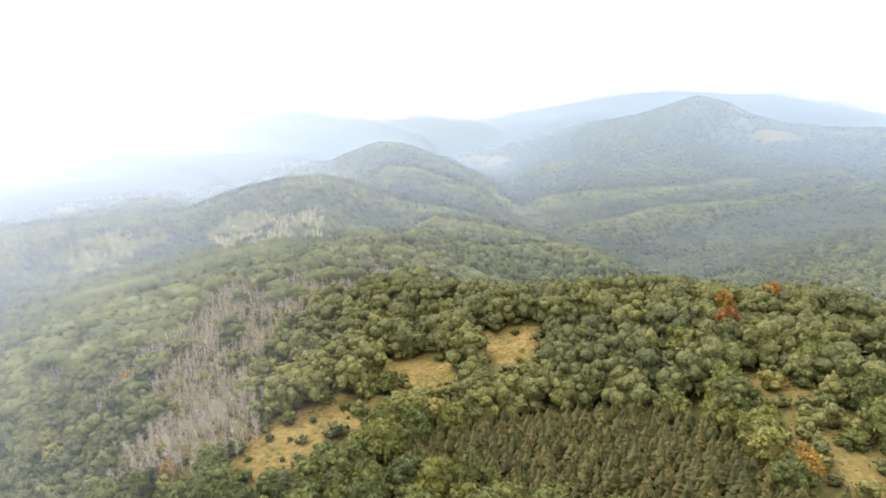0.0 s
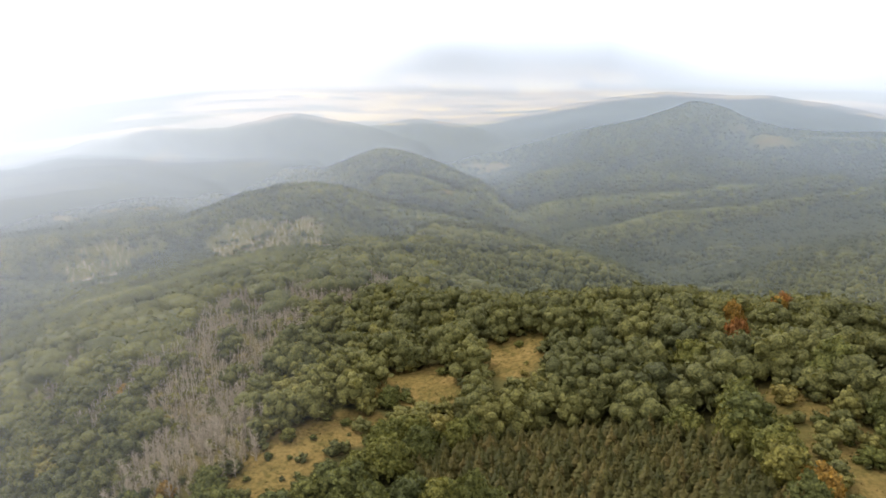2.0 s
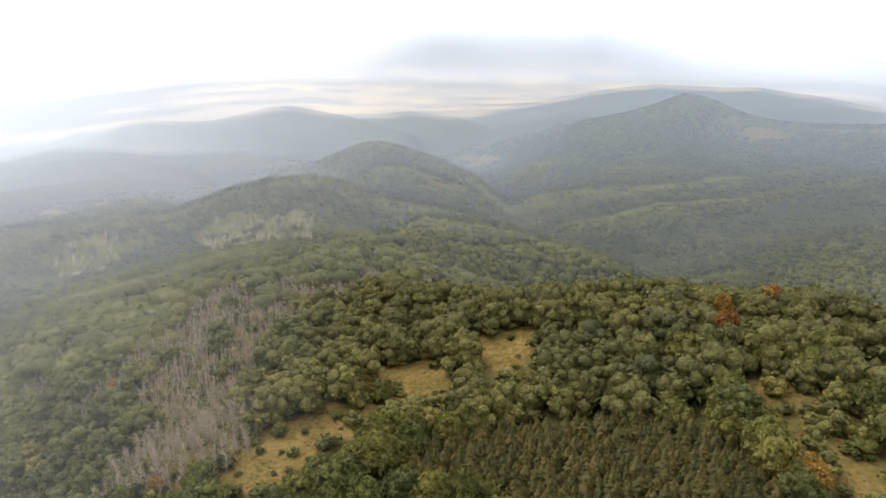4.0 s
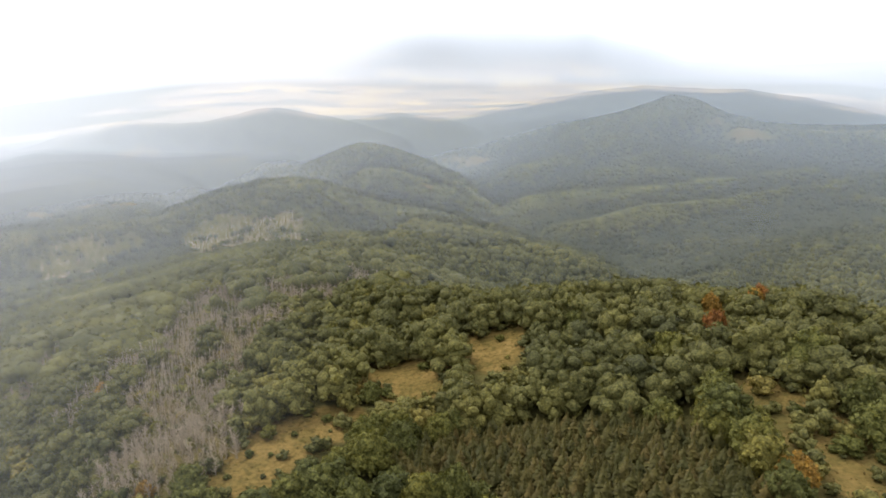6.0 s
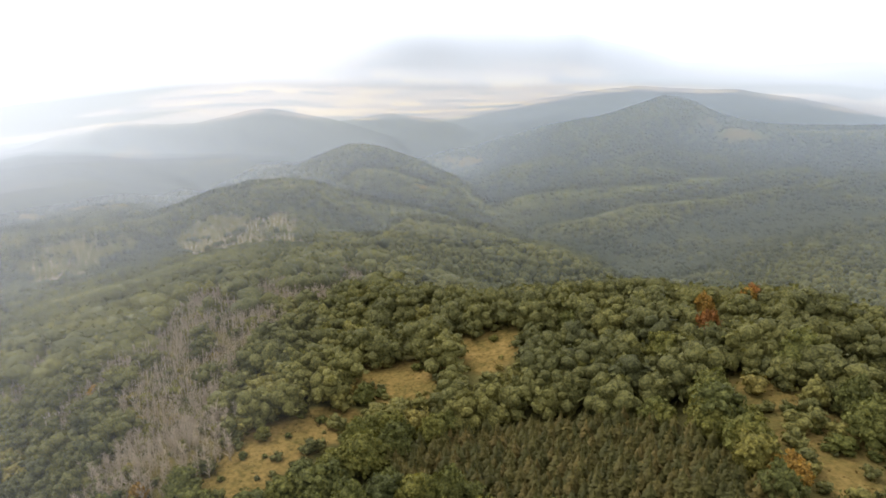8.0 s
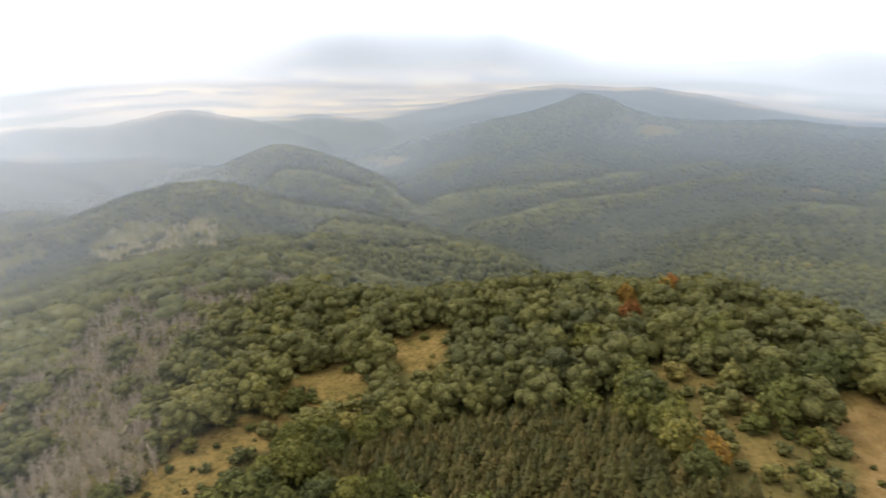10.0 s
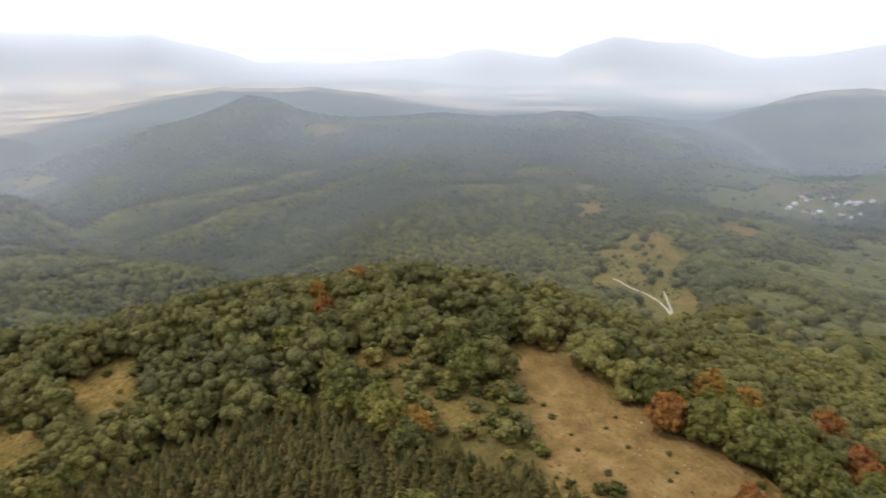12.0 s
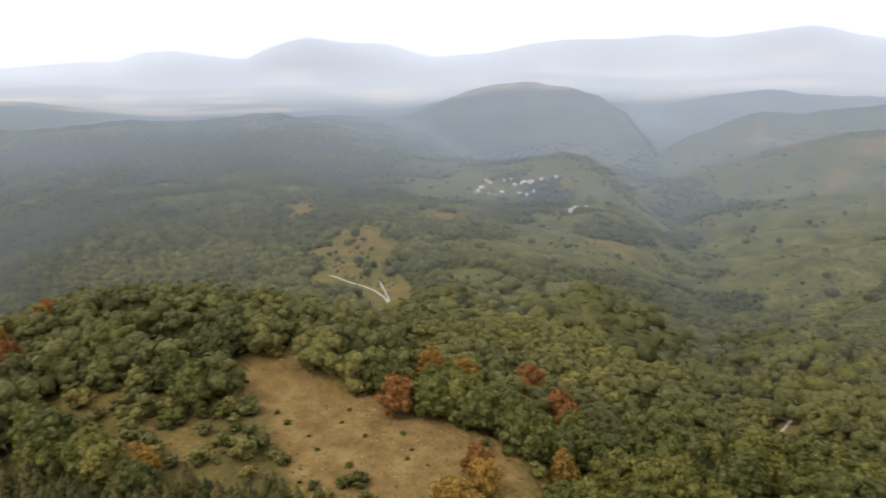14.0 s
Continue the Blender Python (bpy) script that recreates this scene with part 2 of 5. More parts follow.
# the long eastern spur
ridge((72.9, 76.2, 79.4, 82.4, 85.3, 87.3, 89.6, 92.2), (11.59, 10.36, 9.66, 8.63, 7.83, 7.10, 6.64, 6.20), (1450, 1480, 1500, 1520, 1540, 1550, 1560, 1570), 0.27, 0.4)
# the first eastern rib
ridge((75.4, 77.8, 80.6, 82.9, 85.8, 87.9, 90.2, 92.8), (14.86, 13.53, 12.74, 12.11, 11.41, 10.99, 10.54, 10.05), (1000, 1010, 1020, 1025, 1030, 1035, 1040, 1045), 0.25, 0.35)
# the second eastern rib
ridge((78.0, 80.4, 83.1, 86.1, 88.3, 90.6, 93.2), (15.68, 14.55, 13.96, 13.50, 13.11, 12.61, 12.05), (830, 835, 840, 845, 850, 855, 860), 0.25, 0.35)
# the third eastern rib
ridge((79.3, 81.9, 84.9, 87.1, 89.1, 90.7, 93.3), (17.88, 16.56, 15.63, 14.92, 14.27, 13.76, 13.01), (660, 665, 670, 675, 680, 685, 690), 0.25, 0.35)
# the wooded rim
ridge((79.2, 82.7, 86.2, 89.1, 91.4, 94.1), (20.91, 19.84, 18.96, 18.41, 17.89, 17.24), (470, 475, 480, 485, 490, 495), 0.3, 0.45)
# the ridge of the village
ridge((58.3, 60.7, 63.9, 67.5, 69.3, 71.1, 73.0, 75.7, 78.2), (11.06, 10.78, 10.47, 9.94, 10.11, 10.92, 12.33, 13.78, 15.10), (1330, 1330, 1320, 1300, 1270, 1230, 1170, 1080, 980), 0.13, 0.35)
# the terrace below the village
ridge((63.0, 65.8, 69.5, 71.7, 74.0, 76.7), (14.01, 13.67, 13.53, 13.68, 14.43, 15.80), (880, 880, 875, 870, 850, 810), 0.2, 0.3)
# the dark wood of the plateau
ridge((33.8, 38.0, 41.5, 45.4, 49.1, 52.7, 56.5, 59.3), (12.94, 12.41, 12.08, 11.90, 12.17, 12.73, 13.05, 13.60), (1000, 1010, 1020, 1030, 1035, 1040, 1040, 1035), 0.12, 0.25)
# the hill with the glade
ridge((45.6, 48.0, 50.8, 53.6, 56.4, 58.8), (16.79, 15.47, 14.81, 15.30, 16.53, 17.86), (640, 635, 630, 630, 625, 615), 0.24, 0.35)


REACH = np.exp(np.linspace(math.log(40), math.log(RIM), 300))


def rounded(knots, values, at):
    """Interpolation with level tops and bottoms (monotone cubic)."""
    h = np.diff(knots)
    d = np.diff(values) / h
    m = np.zeros(len(knots))
    for k in range(1, len(knots) - 1):
        if d[k - 1] * d[k] > 0:
            m[k] = 2 * d[k - 1] * d[k] / (d[k - 1] + d[k])
    m[0], m[-1] = d[0], d[-1]
    i = np.clip(np.searchsorted(knots, at) - 1, 0, len(h) - 1)
    s = np.clip((at - knots[i]) / h[i], 0, 1)
    return ((1 + 2 * s) * (1 - s) ** 2 * values[i] + s * (1 - s) ** 2 * h[i] * m[i]
            + s * s * (3 - 2 * s) * values[i + 1] + s * s * (s - 1) * h[i] * m[i + 1])


def land_grid(bearings):
    columns, stations = [], []
    for azimuth, reach, height in SECTIONS:
        drop = np.interp(azimuth, SKYLINE_BEARING, SKYLINE_DROP)
        top = EYE_HEIGHT - 4700 * math.tan(radians(drop))
        knots = np.log(np.r_[40, 90, reach, 4700])
        values = np.r_[height[0] * 0.5, height[0], height, top]
        columns.append(rounded(knots, values, np.log(REACH)))
        stations.append(azimuth)
    stations, columns = np.array(stations, float), np.array(columns)
    grid = np.empty((len(bearings), len(REACH)))
    for k in range(len(REACH)):
        grid[:, k] = np.interp(bearings, stations, columns[:, k])
    # the slopes lie a little deeper between the crests
    sunk = np.interp(bearings, (-40, 22, 32, 56, 64, 100), (1, 1, 0.1, 0.1, 0.4, 0.4))[:, None] * (smooth(380, 600, REACH) * (1 - smooth(2700, 3100, REACH)))[None, :]
    grid = grid - sunk * 0.022 * REACH[None, :]
    grid = grid - 55 * (smooth(-4, -10, bearings)[:, None] * (smooth(2450, 2700, REACH) * (1 - smooth(3150, 3400, REACH)))[None, :])
    # round off the joints between the sections
    for _ in range(14):
        inner = grid.copy()
        inner[1:-1] = 0.25 * grid[:-2] + 0.5 * grid[1:-1] + 0.25 * grid[2:]
        grid = inner
    for crest_at, crest, out, front, back in RIDGES:
        beyond = np.maximum(crest_at[0] - bearings, 0) + np.maximum(bearings - crest_at[-1], 0)
        c, r = np.interp(bearings, crest_at, crest), np.interp(bearings, crest_at, out)
        c = c - r * 0.011 * beyond ** 1.3
        away = REACH[None, :] - r[:, None]
        round_ = 0.012 * r[:, None] + 4
        flank = c[:, None] - np.where(away > 0, back, front) * (np.sqrt(away ** 2 + round_ ** 2) - round_)
        soft = 3 + 0.004 * r[:, None]
        gap = np.clip(0.5 + 0.5 * (flank - grid) / soft, 0, 1)
        grid = grid * (1 - gap) + flank * gap + soft * gap * (1 - gap)
    sky_top = EYE_HEIGHT - 4700 * np.tan(np.radians(np.interp(bearings, SKYLINE_BEARING, SKYLINE_DROP)))
    share = smooth(4250, 4700, REACH)[None, :]
    grid = grid * (1 - share) + share * sky_top[:, None]
    return grid


FRONT = np.arange(-60, 120.01, 0.5)
LAND = land_grid(np.clip(FRONT, -36, 98))


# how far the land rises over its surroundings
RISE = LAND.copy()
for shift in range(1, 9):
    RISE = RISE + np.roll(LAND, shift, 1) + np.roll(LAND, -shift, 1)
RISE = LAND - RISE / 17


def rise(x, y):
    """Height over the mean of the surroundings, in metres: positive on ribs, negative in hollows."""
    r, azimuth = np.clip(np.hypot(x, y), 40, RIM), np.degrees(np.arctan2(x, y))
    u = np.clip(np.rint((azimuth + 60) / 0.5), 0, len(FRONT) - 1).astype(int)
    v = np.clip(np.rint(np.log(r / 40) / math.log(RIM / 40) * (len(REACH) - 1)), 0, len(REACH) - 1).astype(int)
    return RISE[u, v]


def spurs(x, y):
    """Ribs and gullies of the hillsides: near 1 on a rib, near 0 or below in a gully."""
    return 1 - np.abs(2 * fbm(x + 0.35 * y, y - 0.2 * x, 360, 5, 3) - 1) * 2


# valleys and ribs of the hillsides: a line on the plan, height against the slope, half width, both in metres
LANDFORMS = (
    (((2056, 590), (1600, 420), (1150, 290), (753, 160), (621, 118), (453, 71), (338, 79)), -12, 60),
    (((600, -60), (486, -15), (397, 16), (343, 28)), 9, 26),
    (((660, -40), (545, -14), (497, 39), (488, 92)), -14, 26),
    (((113, 1318), (93, 903), (99, 774), (163, 686), (196, 654)), -20, 45),
)


def landforms(x, y):
    total = np.zeros(np.shape(x))
    for line, height, wide in LANDFORMS:
        best = np.full(np.shape(x), 1e9)
        for (ax, ay), (bx, by) in zip(line, line[1:]):
            s = np.clip(((x - ax) * (bx - ax) + (y - ay) * (by - ay)) / ((bx - ax) ** 2 + (by - ay) ** 2), 0, 1)
            best = np.minimum(best, np.hypot(x - ax - s * (bx - ax), y - ay - s * (by - ay)))
        total = total + height * np.exp(-(best / wide) ** 2)
    return total


def ground_height(x, y):
    """Height of the ground at places in front of the drone and, roughly, behind it."""
    x, y = np.asarray(x, float), np.asarray(y, float)
    r = np.clip(np.hypot(x, y), 40, RIM)
    azimuth = np.degrees(np.arctan2(x, y))
    azimuth = np.where(azimuth < -150, azimuth + 360, azimuth)
    u = np.clip((azimuth + 60) / 0.5, 0, len(FRONT) - 1.001)
    v = np.clip(np.log(r / 40) / math.log(RIM / 40) * (len(REACH) - 1), 0, len(REACH) - 1.001)
    iu, iv = u.astype(int), v.astype(int)
    fu, fv = u - iu, v - iv
    z = ((LAND[iu, iv] * (1 - fu) + LAND[iu + 1, iv] * fu) * (1 - fv)
         + (LAND[iu, iv + 1] * (1 - fu) + LAND[iu + 1, iv + 1] * fu) * fv)
    # spurs and gullies on the slopes, small humps on the plateau
    slope = smooth(320, 800, r) * (1 - smooth(2850, 3250, r))
    calm = np.interp(azimuth, (-40, -25, -5, 10, 50, 60, 100), (0.8, 0.5, 0.5, 0.8, 0.8, 0.65, 0.65))
    z = z + slope * calm * ((spurs(x, y) - 0.45) * np.clip(0.018 * r, 5, 20) + (fbm(x, y, 115, 15, 3) - 0.5) * 20)
    z = z + landforms(x, y) * smooth(260, 340, r)
    z = z + (fbm(x, y, 26, 9, 2) - 0.5) * 2.2
    # the floor of the wood is sunk so its tall trees fit the drone's view of the crest
    open_side = np.maximum.reduce([inside(outline, x, y) for outline in (*CLEARINGS.values(), BARE)])
    z = z - 3.0 * smooth(3, 20, -open_side) * smooth(120, 160, r) * (1 - smooth(280, 360, r)) * smooth(-14, 0, azimuth)
    z = z + smooth(4250, 4600, r) * ((fbm(x, y, 520, 31, 2) - 0.5) * 95 - 40)
    return z


# ---- clearings, road and other ground cover, as outlines on the plan ----
CLEARINGS = {
    "meadow_west": ((-50, 136), (-44, 153), (-34, 158), (-21, 161), (-22, 155), (-32, 145), (-40, 130)),
    "meadow_middle": ((-24, 190), (-6, 187), (5, 180), (-1, 172), (-10, 168), (-15, 176)),
    "meadow_north": ((9, 198), (18, 202), (29, 203), (26, 189), (17, 182), (12, 187)),
    "scrub": ((76, 155), (82, 151), (82, 137), (84, 128), (88, 119), (96, 117), (91, 113), (86, 100), (81, 89), (73, 88), (71, 101), (70, 113), (75, 126), (75, 140)),
}
BARE = ((97, 123), (112, 125), (118, 116), (113, 101), (115, 83), (115, 64), (108, 46), (101, 48), (88, 58), (80, 78), (80, 87), (91, 103))
PINES = ((-10, 140), (3, 148), (16, 155), (28, 158), (39, 153), (50, 144), (57, 132), (58, 118), (60, 104), (67, 95), (70, 87), (75, 79), (76, 73), (72, 68), (37, 88), (-10, 132))


def inside(outline, x, y):
    """Signed distance in metres to an outline on the plan, positive inside."""
    x, y = np.asarray(x, float), np.asarray(y, float)
    best, odd = np.full(x.shape, 1e9), np.zeros(x.shape, bool)
    for (ax, ay), (bx, by) in zip(outline, outline[1:] + outline[:1]):
        s = np.clip(((x - ax) * (bx - ax) + (y - ay) * (by - ay)) / ((bx - ax) ** 2 + (by - ay) ** 2), 0, 1)
        best = np.minimum(best, np.hypot(x - ax - s * (bx - ax), y - ay - s * (by - ay)))
        crosses = ((ay > y) != (by > y)) & (x < (bx - ax) * (y - ay) / (by - ay + 1e-9) + ax)
        odd ^= crosses
    return np.where(odd, best, -best)


# outlines of glades and stubble fields on the hills beyond, and how bare they are
FIELDS = []


def field(bare, *outline):
    FIELDS.append((bare, outline))


field(0.25, (552, 489), (582, 467), (488, 367), (472, 335), (371, 264), (350, 264), (362, 318), (397, 375), (452, 412))
field(0.25, (346, 325), (341, 280), (304, 242), (291, 257), (308, 300))
field(0.85, (646, 654), (683, 639), (634, 596), (611, 595), (581, 567), (578, 575), (623, 617))
field(1.0, (957, 1282), (1000, 1284), (1010, 1249), (976, 1215), (934, 1238))
field(0.6, (775, 1111), (805, 1072), (777, 1021), (753, 1066))
field(0.55, (726, 503), (780, 508), (700, 431), (646, 406), (646, 436))
field(0.5, (712, 261), (746, 250), (698, 213), (703, 200), (650, 199), (637, 209), (663, 230))
field(0.9, (1120, 507), (1120, 479), (1108, 446), (1094, 444), (1097, 484))
field(0.6, (1100, 660), (1103, 620), (1085, 587), (1071, 625))
field(0.9, (1955, 334), (1945, 276), (1956, 231), (1944, 178), (1907, 204), (1913, 257), (1926, 318))
field(0.8, (2027, 326), (2054, 304), (2025, 283), (1978, 289))
field(0.8, (1505, 62), (1531, 42), (1559, -10), (1490, -14), (1475, 28))
field(0.35, (1414, 82), (1428, 66), (1360, 63), (1358, 74))
field(0.7, (797, 2137), (865, 2179), (895, 2148), (839, 2104), (799, 2098))
field(0.35, (876, 2079), (940, 2037), (901, 1912), (851, 1938))
field(0.7, (-915, 2081), (-857, 2124), (-802, 2214), (-696, 2259), (-692, 2229), (-780, 2198), (-837, 2069), (-872, 2002))
field(0.7, (-673, 2113), (-609, 2092), (-537, 2050), (-508, 1936), (-553, 1845), (-604, 1900))
field(0.9, (-536, 1582), (-514, 1613), (-486, 1610), (-483, 1586), (-515, 1570), (-513, 1512))
field(0.9, (-582, 1121), (-554, 1147), (-508, 1139), (-480, 1114), (-483, 1062), (-537, 1090), (-565, 1092))
field(0.8, (-926, 1459), (-894, 1475), (-797, 1402), (-768, 1348), (-796, 1327), (-895, 1414))
field(0.5, (-641, 1043), (-616, 1077), (-568, 1079), (-542, 1003), (-589, 996))
field(0.6, (34, 518), (43, 518), (48, 474), (45, 462), (39, 470))
field(0.4, (-14, 1139), (9, 1165), (12, 1135), (-9, 1127))
field(0.3, (51, 2479), (178, 2585), (184, 2397), (69, 2411))
# pale stubble fields on the plain beyond
STUBBLE = []


def stubble(*outline):
    STUBBLE.append(outline)


stubble((2025, 2723), (2104, 2661), (1961, 2478), (1885, 2497))
stubble((3163, 2350), (3369, 2382), (3197, 2143), (3055, 2143), (3060, 2237))
stubble((2458, 3369), (2129, 3109), (1946, 3182), (2228, 3431))
stubble((1765, 3624), (2012, 3331), (1930, 3199), (1699, 3496))
stubble((2248, 2499), (2322, 2410), (2221, 2308), (2167, 2411))
stubble((2467, 3029), (2629, 2829), (2521, 2716), (2385, 2931))
stubble((3702, 2167), (3634, 1959), (3534, 1994), (3579, 2208))
stubble((3608, 1146), (3757, 1017), (3705, 756), (3480, 887), (3405, 1052))
# stands of dead, leafless trees on the west flank
DEAD_STANDS = (
    ((-29, 382), (-38, 268), (-49, 246), (-59, 225), (-65, 202), (-54, 168), (-49, 142), (-47, 129), (-59, 130), (-75, 137), (-84, 161), (-88, 181), (-102, 216), (-105, 250), (-124, 314), (-109, 335), (-70, 325)),
    ((-105, 267), (-98, 257), (-108, 237), (-113, 217), (-115, 200), (-125, 207), (-122, 232), (-118, 257)),
    ((-242, 764), (-216, 789), (-169, 775), (-133, 718), (-121, 617), (-141, 592), (-189, 621), (-232, 652), (-275, 726), (-255, 744)),
    ((-358, 603), (-377, 640), (-366, 671), (-346, 702), (-323, 723), (-319, 688), (-326, 631), (-300, 537)),
    ((-165, 249), (-177, 286), (-172, 298), (-165, 304), (-149, 278), (-149, 250), (-150, 231)),
)


TRACKS = (
    ((352, 317), (346, 294), (342, 278), (335, 264), (319, 243), (297, 217)),
    ((361, 281), (339, 260), (318, 240)),
    ((278, 19), (285, 17), (295, 16), (313, 15)),
)


def along_tracks(x, y, lines):
    """Distance in metres to the nearest of these tracks."""
    best = np.full(np.shape(x), 1e9)
    for line in lines:
        for (ax, ay), (bx, by) in zip(line, line[1:]):
            s = np.clip(((x - ax) * (bx - ax) + (y - ay) * (by - ay)) / ((bx - ax) ** 2 + (by - ay) ** 2), 0, 1)
            best = np.minimum(best, np.hypot(x - ax - s * (bx - ax), y - ay - s * (by - ay)))
    return best


def open_ground(x, y, verge=0.0):
    """0 in the wood, 1 on open grass; verge widens the grass under the edges of the wood."""
    wobble = (fbm(x, y, 14, 41, 2) - 0.5) * 7
    cover = np.zeros(np.shape(x))
    for outline in CLEARINGS.values():
        cover = np.maximum(cover, smooth(-0.5, 1.5, inside(outline, x, y) + wobble * 0.5 + verge))
    cover = np.maximum(cover, smooth(-0.5, 1.5, inside(BARE, x, y) + wobble * 0.2 + verge))
    cover = np.maximum(cover, np.where(np.hypot(x, y) > 290, 1.0, 0.6) * smooth(26, 15, along_tracks(x, y, TRACKS[:2])))
    cover = np.maximum(cover, 0.8 * smooth(9, 4, along_tracks(x, y, TRACKS[2:])))
    for share, outline in FIELDS:
        r = max(math.hypot(*outline[0]), 300.0)
        cover = np.maximum(cover, (0.88 + 0.12 * share) * smooth(-0.008 * r, 0.008 * r, inside(outline, x, y) + (fbm(x, y, 0.03 * r, 43, 3) - 0.47) * 0.075 * r))
    return cover


def dead_share(x, y):
    share = np.zeros(np.shape(x))
    for k, stand_of in enumerate(DEAD_STANDS):
        wide = 1.0 if k == 0 else 0.5 if k in (1, 4) else 2.2
        ragged = (fbm(x, y, 16 * wide, 47, 3) - (0.34 if k < 2 else 0.42)) * 34 * wide
        share = np.maximum(share, smooth(-4 * wide, 6 * wide, inside(stand_of, x, y) + ragged) * (0.88 if k in (2, 3) else 1.0))
    # live trees stand in groups among the dead ones
    share = share * (1 - 0.5 * smooth(0.62, 0.72, fbm(x, y, 12, 49, 2)))
    return share


def node(tree, kind, **values):
    made = tree.nodes.new("ShaderNode" + kind)
    for key, value in values.items():
        made.inputs[key.replace("_", " ")].default_value = value
    return made


def ramp(tree, source, stops):
    made = tree.nodes.new("ShaderNodeValToRGB")
    while len(made.color_ramp.elements) < len(stops):
        made.color_ramp.elements.new(0.5)
    for element, (place, colour) in zip(made.color_ramp.elements, stops):
        element.position, element.color = place, (*colour, 1)
    tree.links.new(source, made.inputs["Fac"])
    return made.outputs["Color"]


def mixed(tree, factor, a, b, blend="MIX"):
    made = tree.nodes.new("ShaderNodeMix")
    made.data_type, made.blend_type = "RGBA", blend
    for socket, value in ((made.inputs["Factor"], factor), (made.inputs["A"], a), (made.inputs["B"], b)):
        if isinstance(value, bpy.types.NodeSocket):
            tree.links.new(value, socket)
        elif isinstance(value, tuple):
            socket.default_value = (*value, 1)
        else:
            socket.default_value = value
    return made.outputs["Result"]


def material(name, roughness=0.8):
    made = bpy.data.materials.new(name)
    made.use_nodes = True
    shader = made.node_tree.nodes["Principled BSDF"]
    shader.inputs["Roughness"].default_value = roughness
    shader.inputs["Specular IOR Level"].default_value = 0.25
    return made, made.node_tree, shader


def grain(tree, scale, detail=4.0, out="Fac"):
    place = tree.nodes.new("ShaderNodeNewGeometry")
    made = node(tree, "TexNoise", Scale=scale, Detail=detail)
    tree.links.new(place.outputs["Position"], made.inputs["Vector"])
    return made.outputs[out]


def relief(tree, shader, source, strength, distance):
    made = node(tree, "Bump", Strength=strength, Distance=distance)
    tree.links.new(source, made.inputs["Height"])
    tree.links.new(made.outputs["Normal"], shader.inputs["Normal"])


def attribute(tree, name):
    made = tree.nodes.new("ShaderNodeAttribute")
    made.attribute_name = name
    return made


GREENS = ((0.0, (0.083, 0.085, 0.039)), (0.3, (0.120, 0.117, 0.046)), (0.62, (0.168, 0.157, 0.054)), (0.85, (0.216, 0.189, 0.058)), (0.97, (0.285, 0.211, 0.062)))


def leaf_material(name, stops, tone="", needles=False):
    """Foliage; the tone of a tree comes from its own chance number or from an attribute of the wood."""
    made, tree, shader = material(name, 0.62)
    if tone:
        source = attribute(tree, tone).outputs["Fac"]
    else:
        source = tree.nodes.new("ShaderNodeObjectInfo").outputs["Random"]
    colour = ramp(tree, source, stops)
    patches = ramp(tree, grain(tree, 0.45, 3), ((0.3, (0.72, 0.74, 0.7)), (0.7, (1.14, 1.12, 1.05))))
    colour = mixed(tree, 1.0, colour, patches, "MULTIPLY")
    island = tree.nodes.new("ShaderNodeNewGeometry").outputs["Random Per Island"]
    colour = mixed(tree, 1.0, colour, ramp(tree, island, ((0, (0.9, 0.9, 0.9)), (1, (1.1, 1.09, 1.07)))), "MULTIPLY")
    # fine noise paints shaded leaf gaps and bright tips into the colour
    sprays = grain(tree, 1.9, 5)
    lively = 0.35 if needles else 1.0
    colour = mixed(tree, lively, colour, ramp(tree, sprays, ((0.36, (0.54, 0.56, 0.55)), (0.5, (0.98, 0.98, 0.96)), (0.64, (1.36, 1.34, 1.22)))), "MULTIPLY")
    tree.links.new(colour, shader.inputs["Base Color"])
    shader.inputs["Specular IOR Level"].default_value = 0.12
    # thin leaves let part of the light through
    glow = tree.nodes.new("ShaderNodeBsdfTranslucent")
    tree.links.new(mixed(tree, 1.0, colour, (1.25, 1.2, 0.8), "MULTIPLY"), glow.inputs["Color"])
    # leaf masses stand up in small sprays
    rough = node(tree, "Bump", Strength=0.4 if needles else 1.0, Distance=0.4 if needles else 1.15)
    tree.links.new(grain(tree, 0.85, 8), rough.inputs["Height"])
    tree.links.new(rough.outputs["Normal"], shader.inputs["Normal"])
    tree.links.new(rough.outputs["Normal"], glow.inputs["Normal"])
    both = node(tree, "MixShader", Fac=0.24)
    tree.links.new(shader.outputs[0], both.inputs[1])
    tree.links.new(glow.outputs[0], both.inputs[2])
    tree.links.new(both.outputs[0], tree.nodes["Material Output"].inputs["Surface"])
    return made


WOOD_LEAVES = leaf_material("leaves_of_the_wood", GREENS, "tone")
NEEDLE_TONES = ((0, (0.074, 0.072, 0.024)), (0.5, (0.106, 0.092, 0.028)), (0.85, (0.124, 0.100, 0.032)), (1, (0.140, 0.105, 0.035)))
NEEDLES = leaf_material("pine_needles", NEEDLE_TONES, needles=True)
WOOD_NEEDLES = leaf_material("pine_needles_of_the_stand", NEEDLE_TONES, "tone", True)
RUSSET = leaf_material("russet_leaves", ((0, (0.27, 0.118, 0.040)), (1, (0.35, 0.162, 0.050))))
ORANGE = leaf_material("orange_leaves", ((0, (0.31, 0.180, 0.046)), (1, (0.39, 0.230, 0.05))))
YELLOW = leaf_material("yellow_green_leaves", ((0, (0.150, 0.148, 0.042)), (1, (0.205, 0.180, 0.049))))
SHRUB = leaf_material("shrub_leaves", ((0, (0.085, 0.092, 0.026)), (0.6, (0.115, 0.115, 0.030)), (1, (0.16, 0.145, 0.036))))


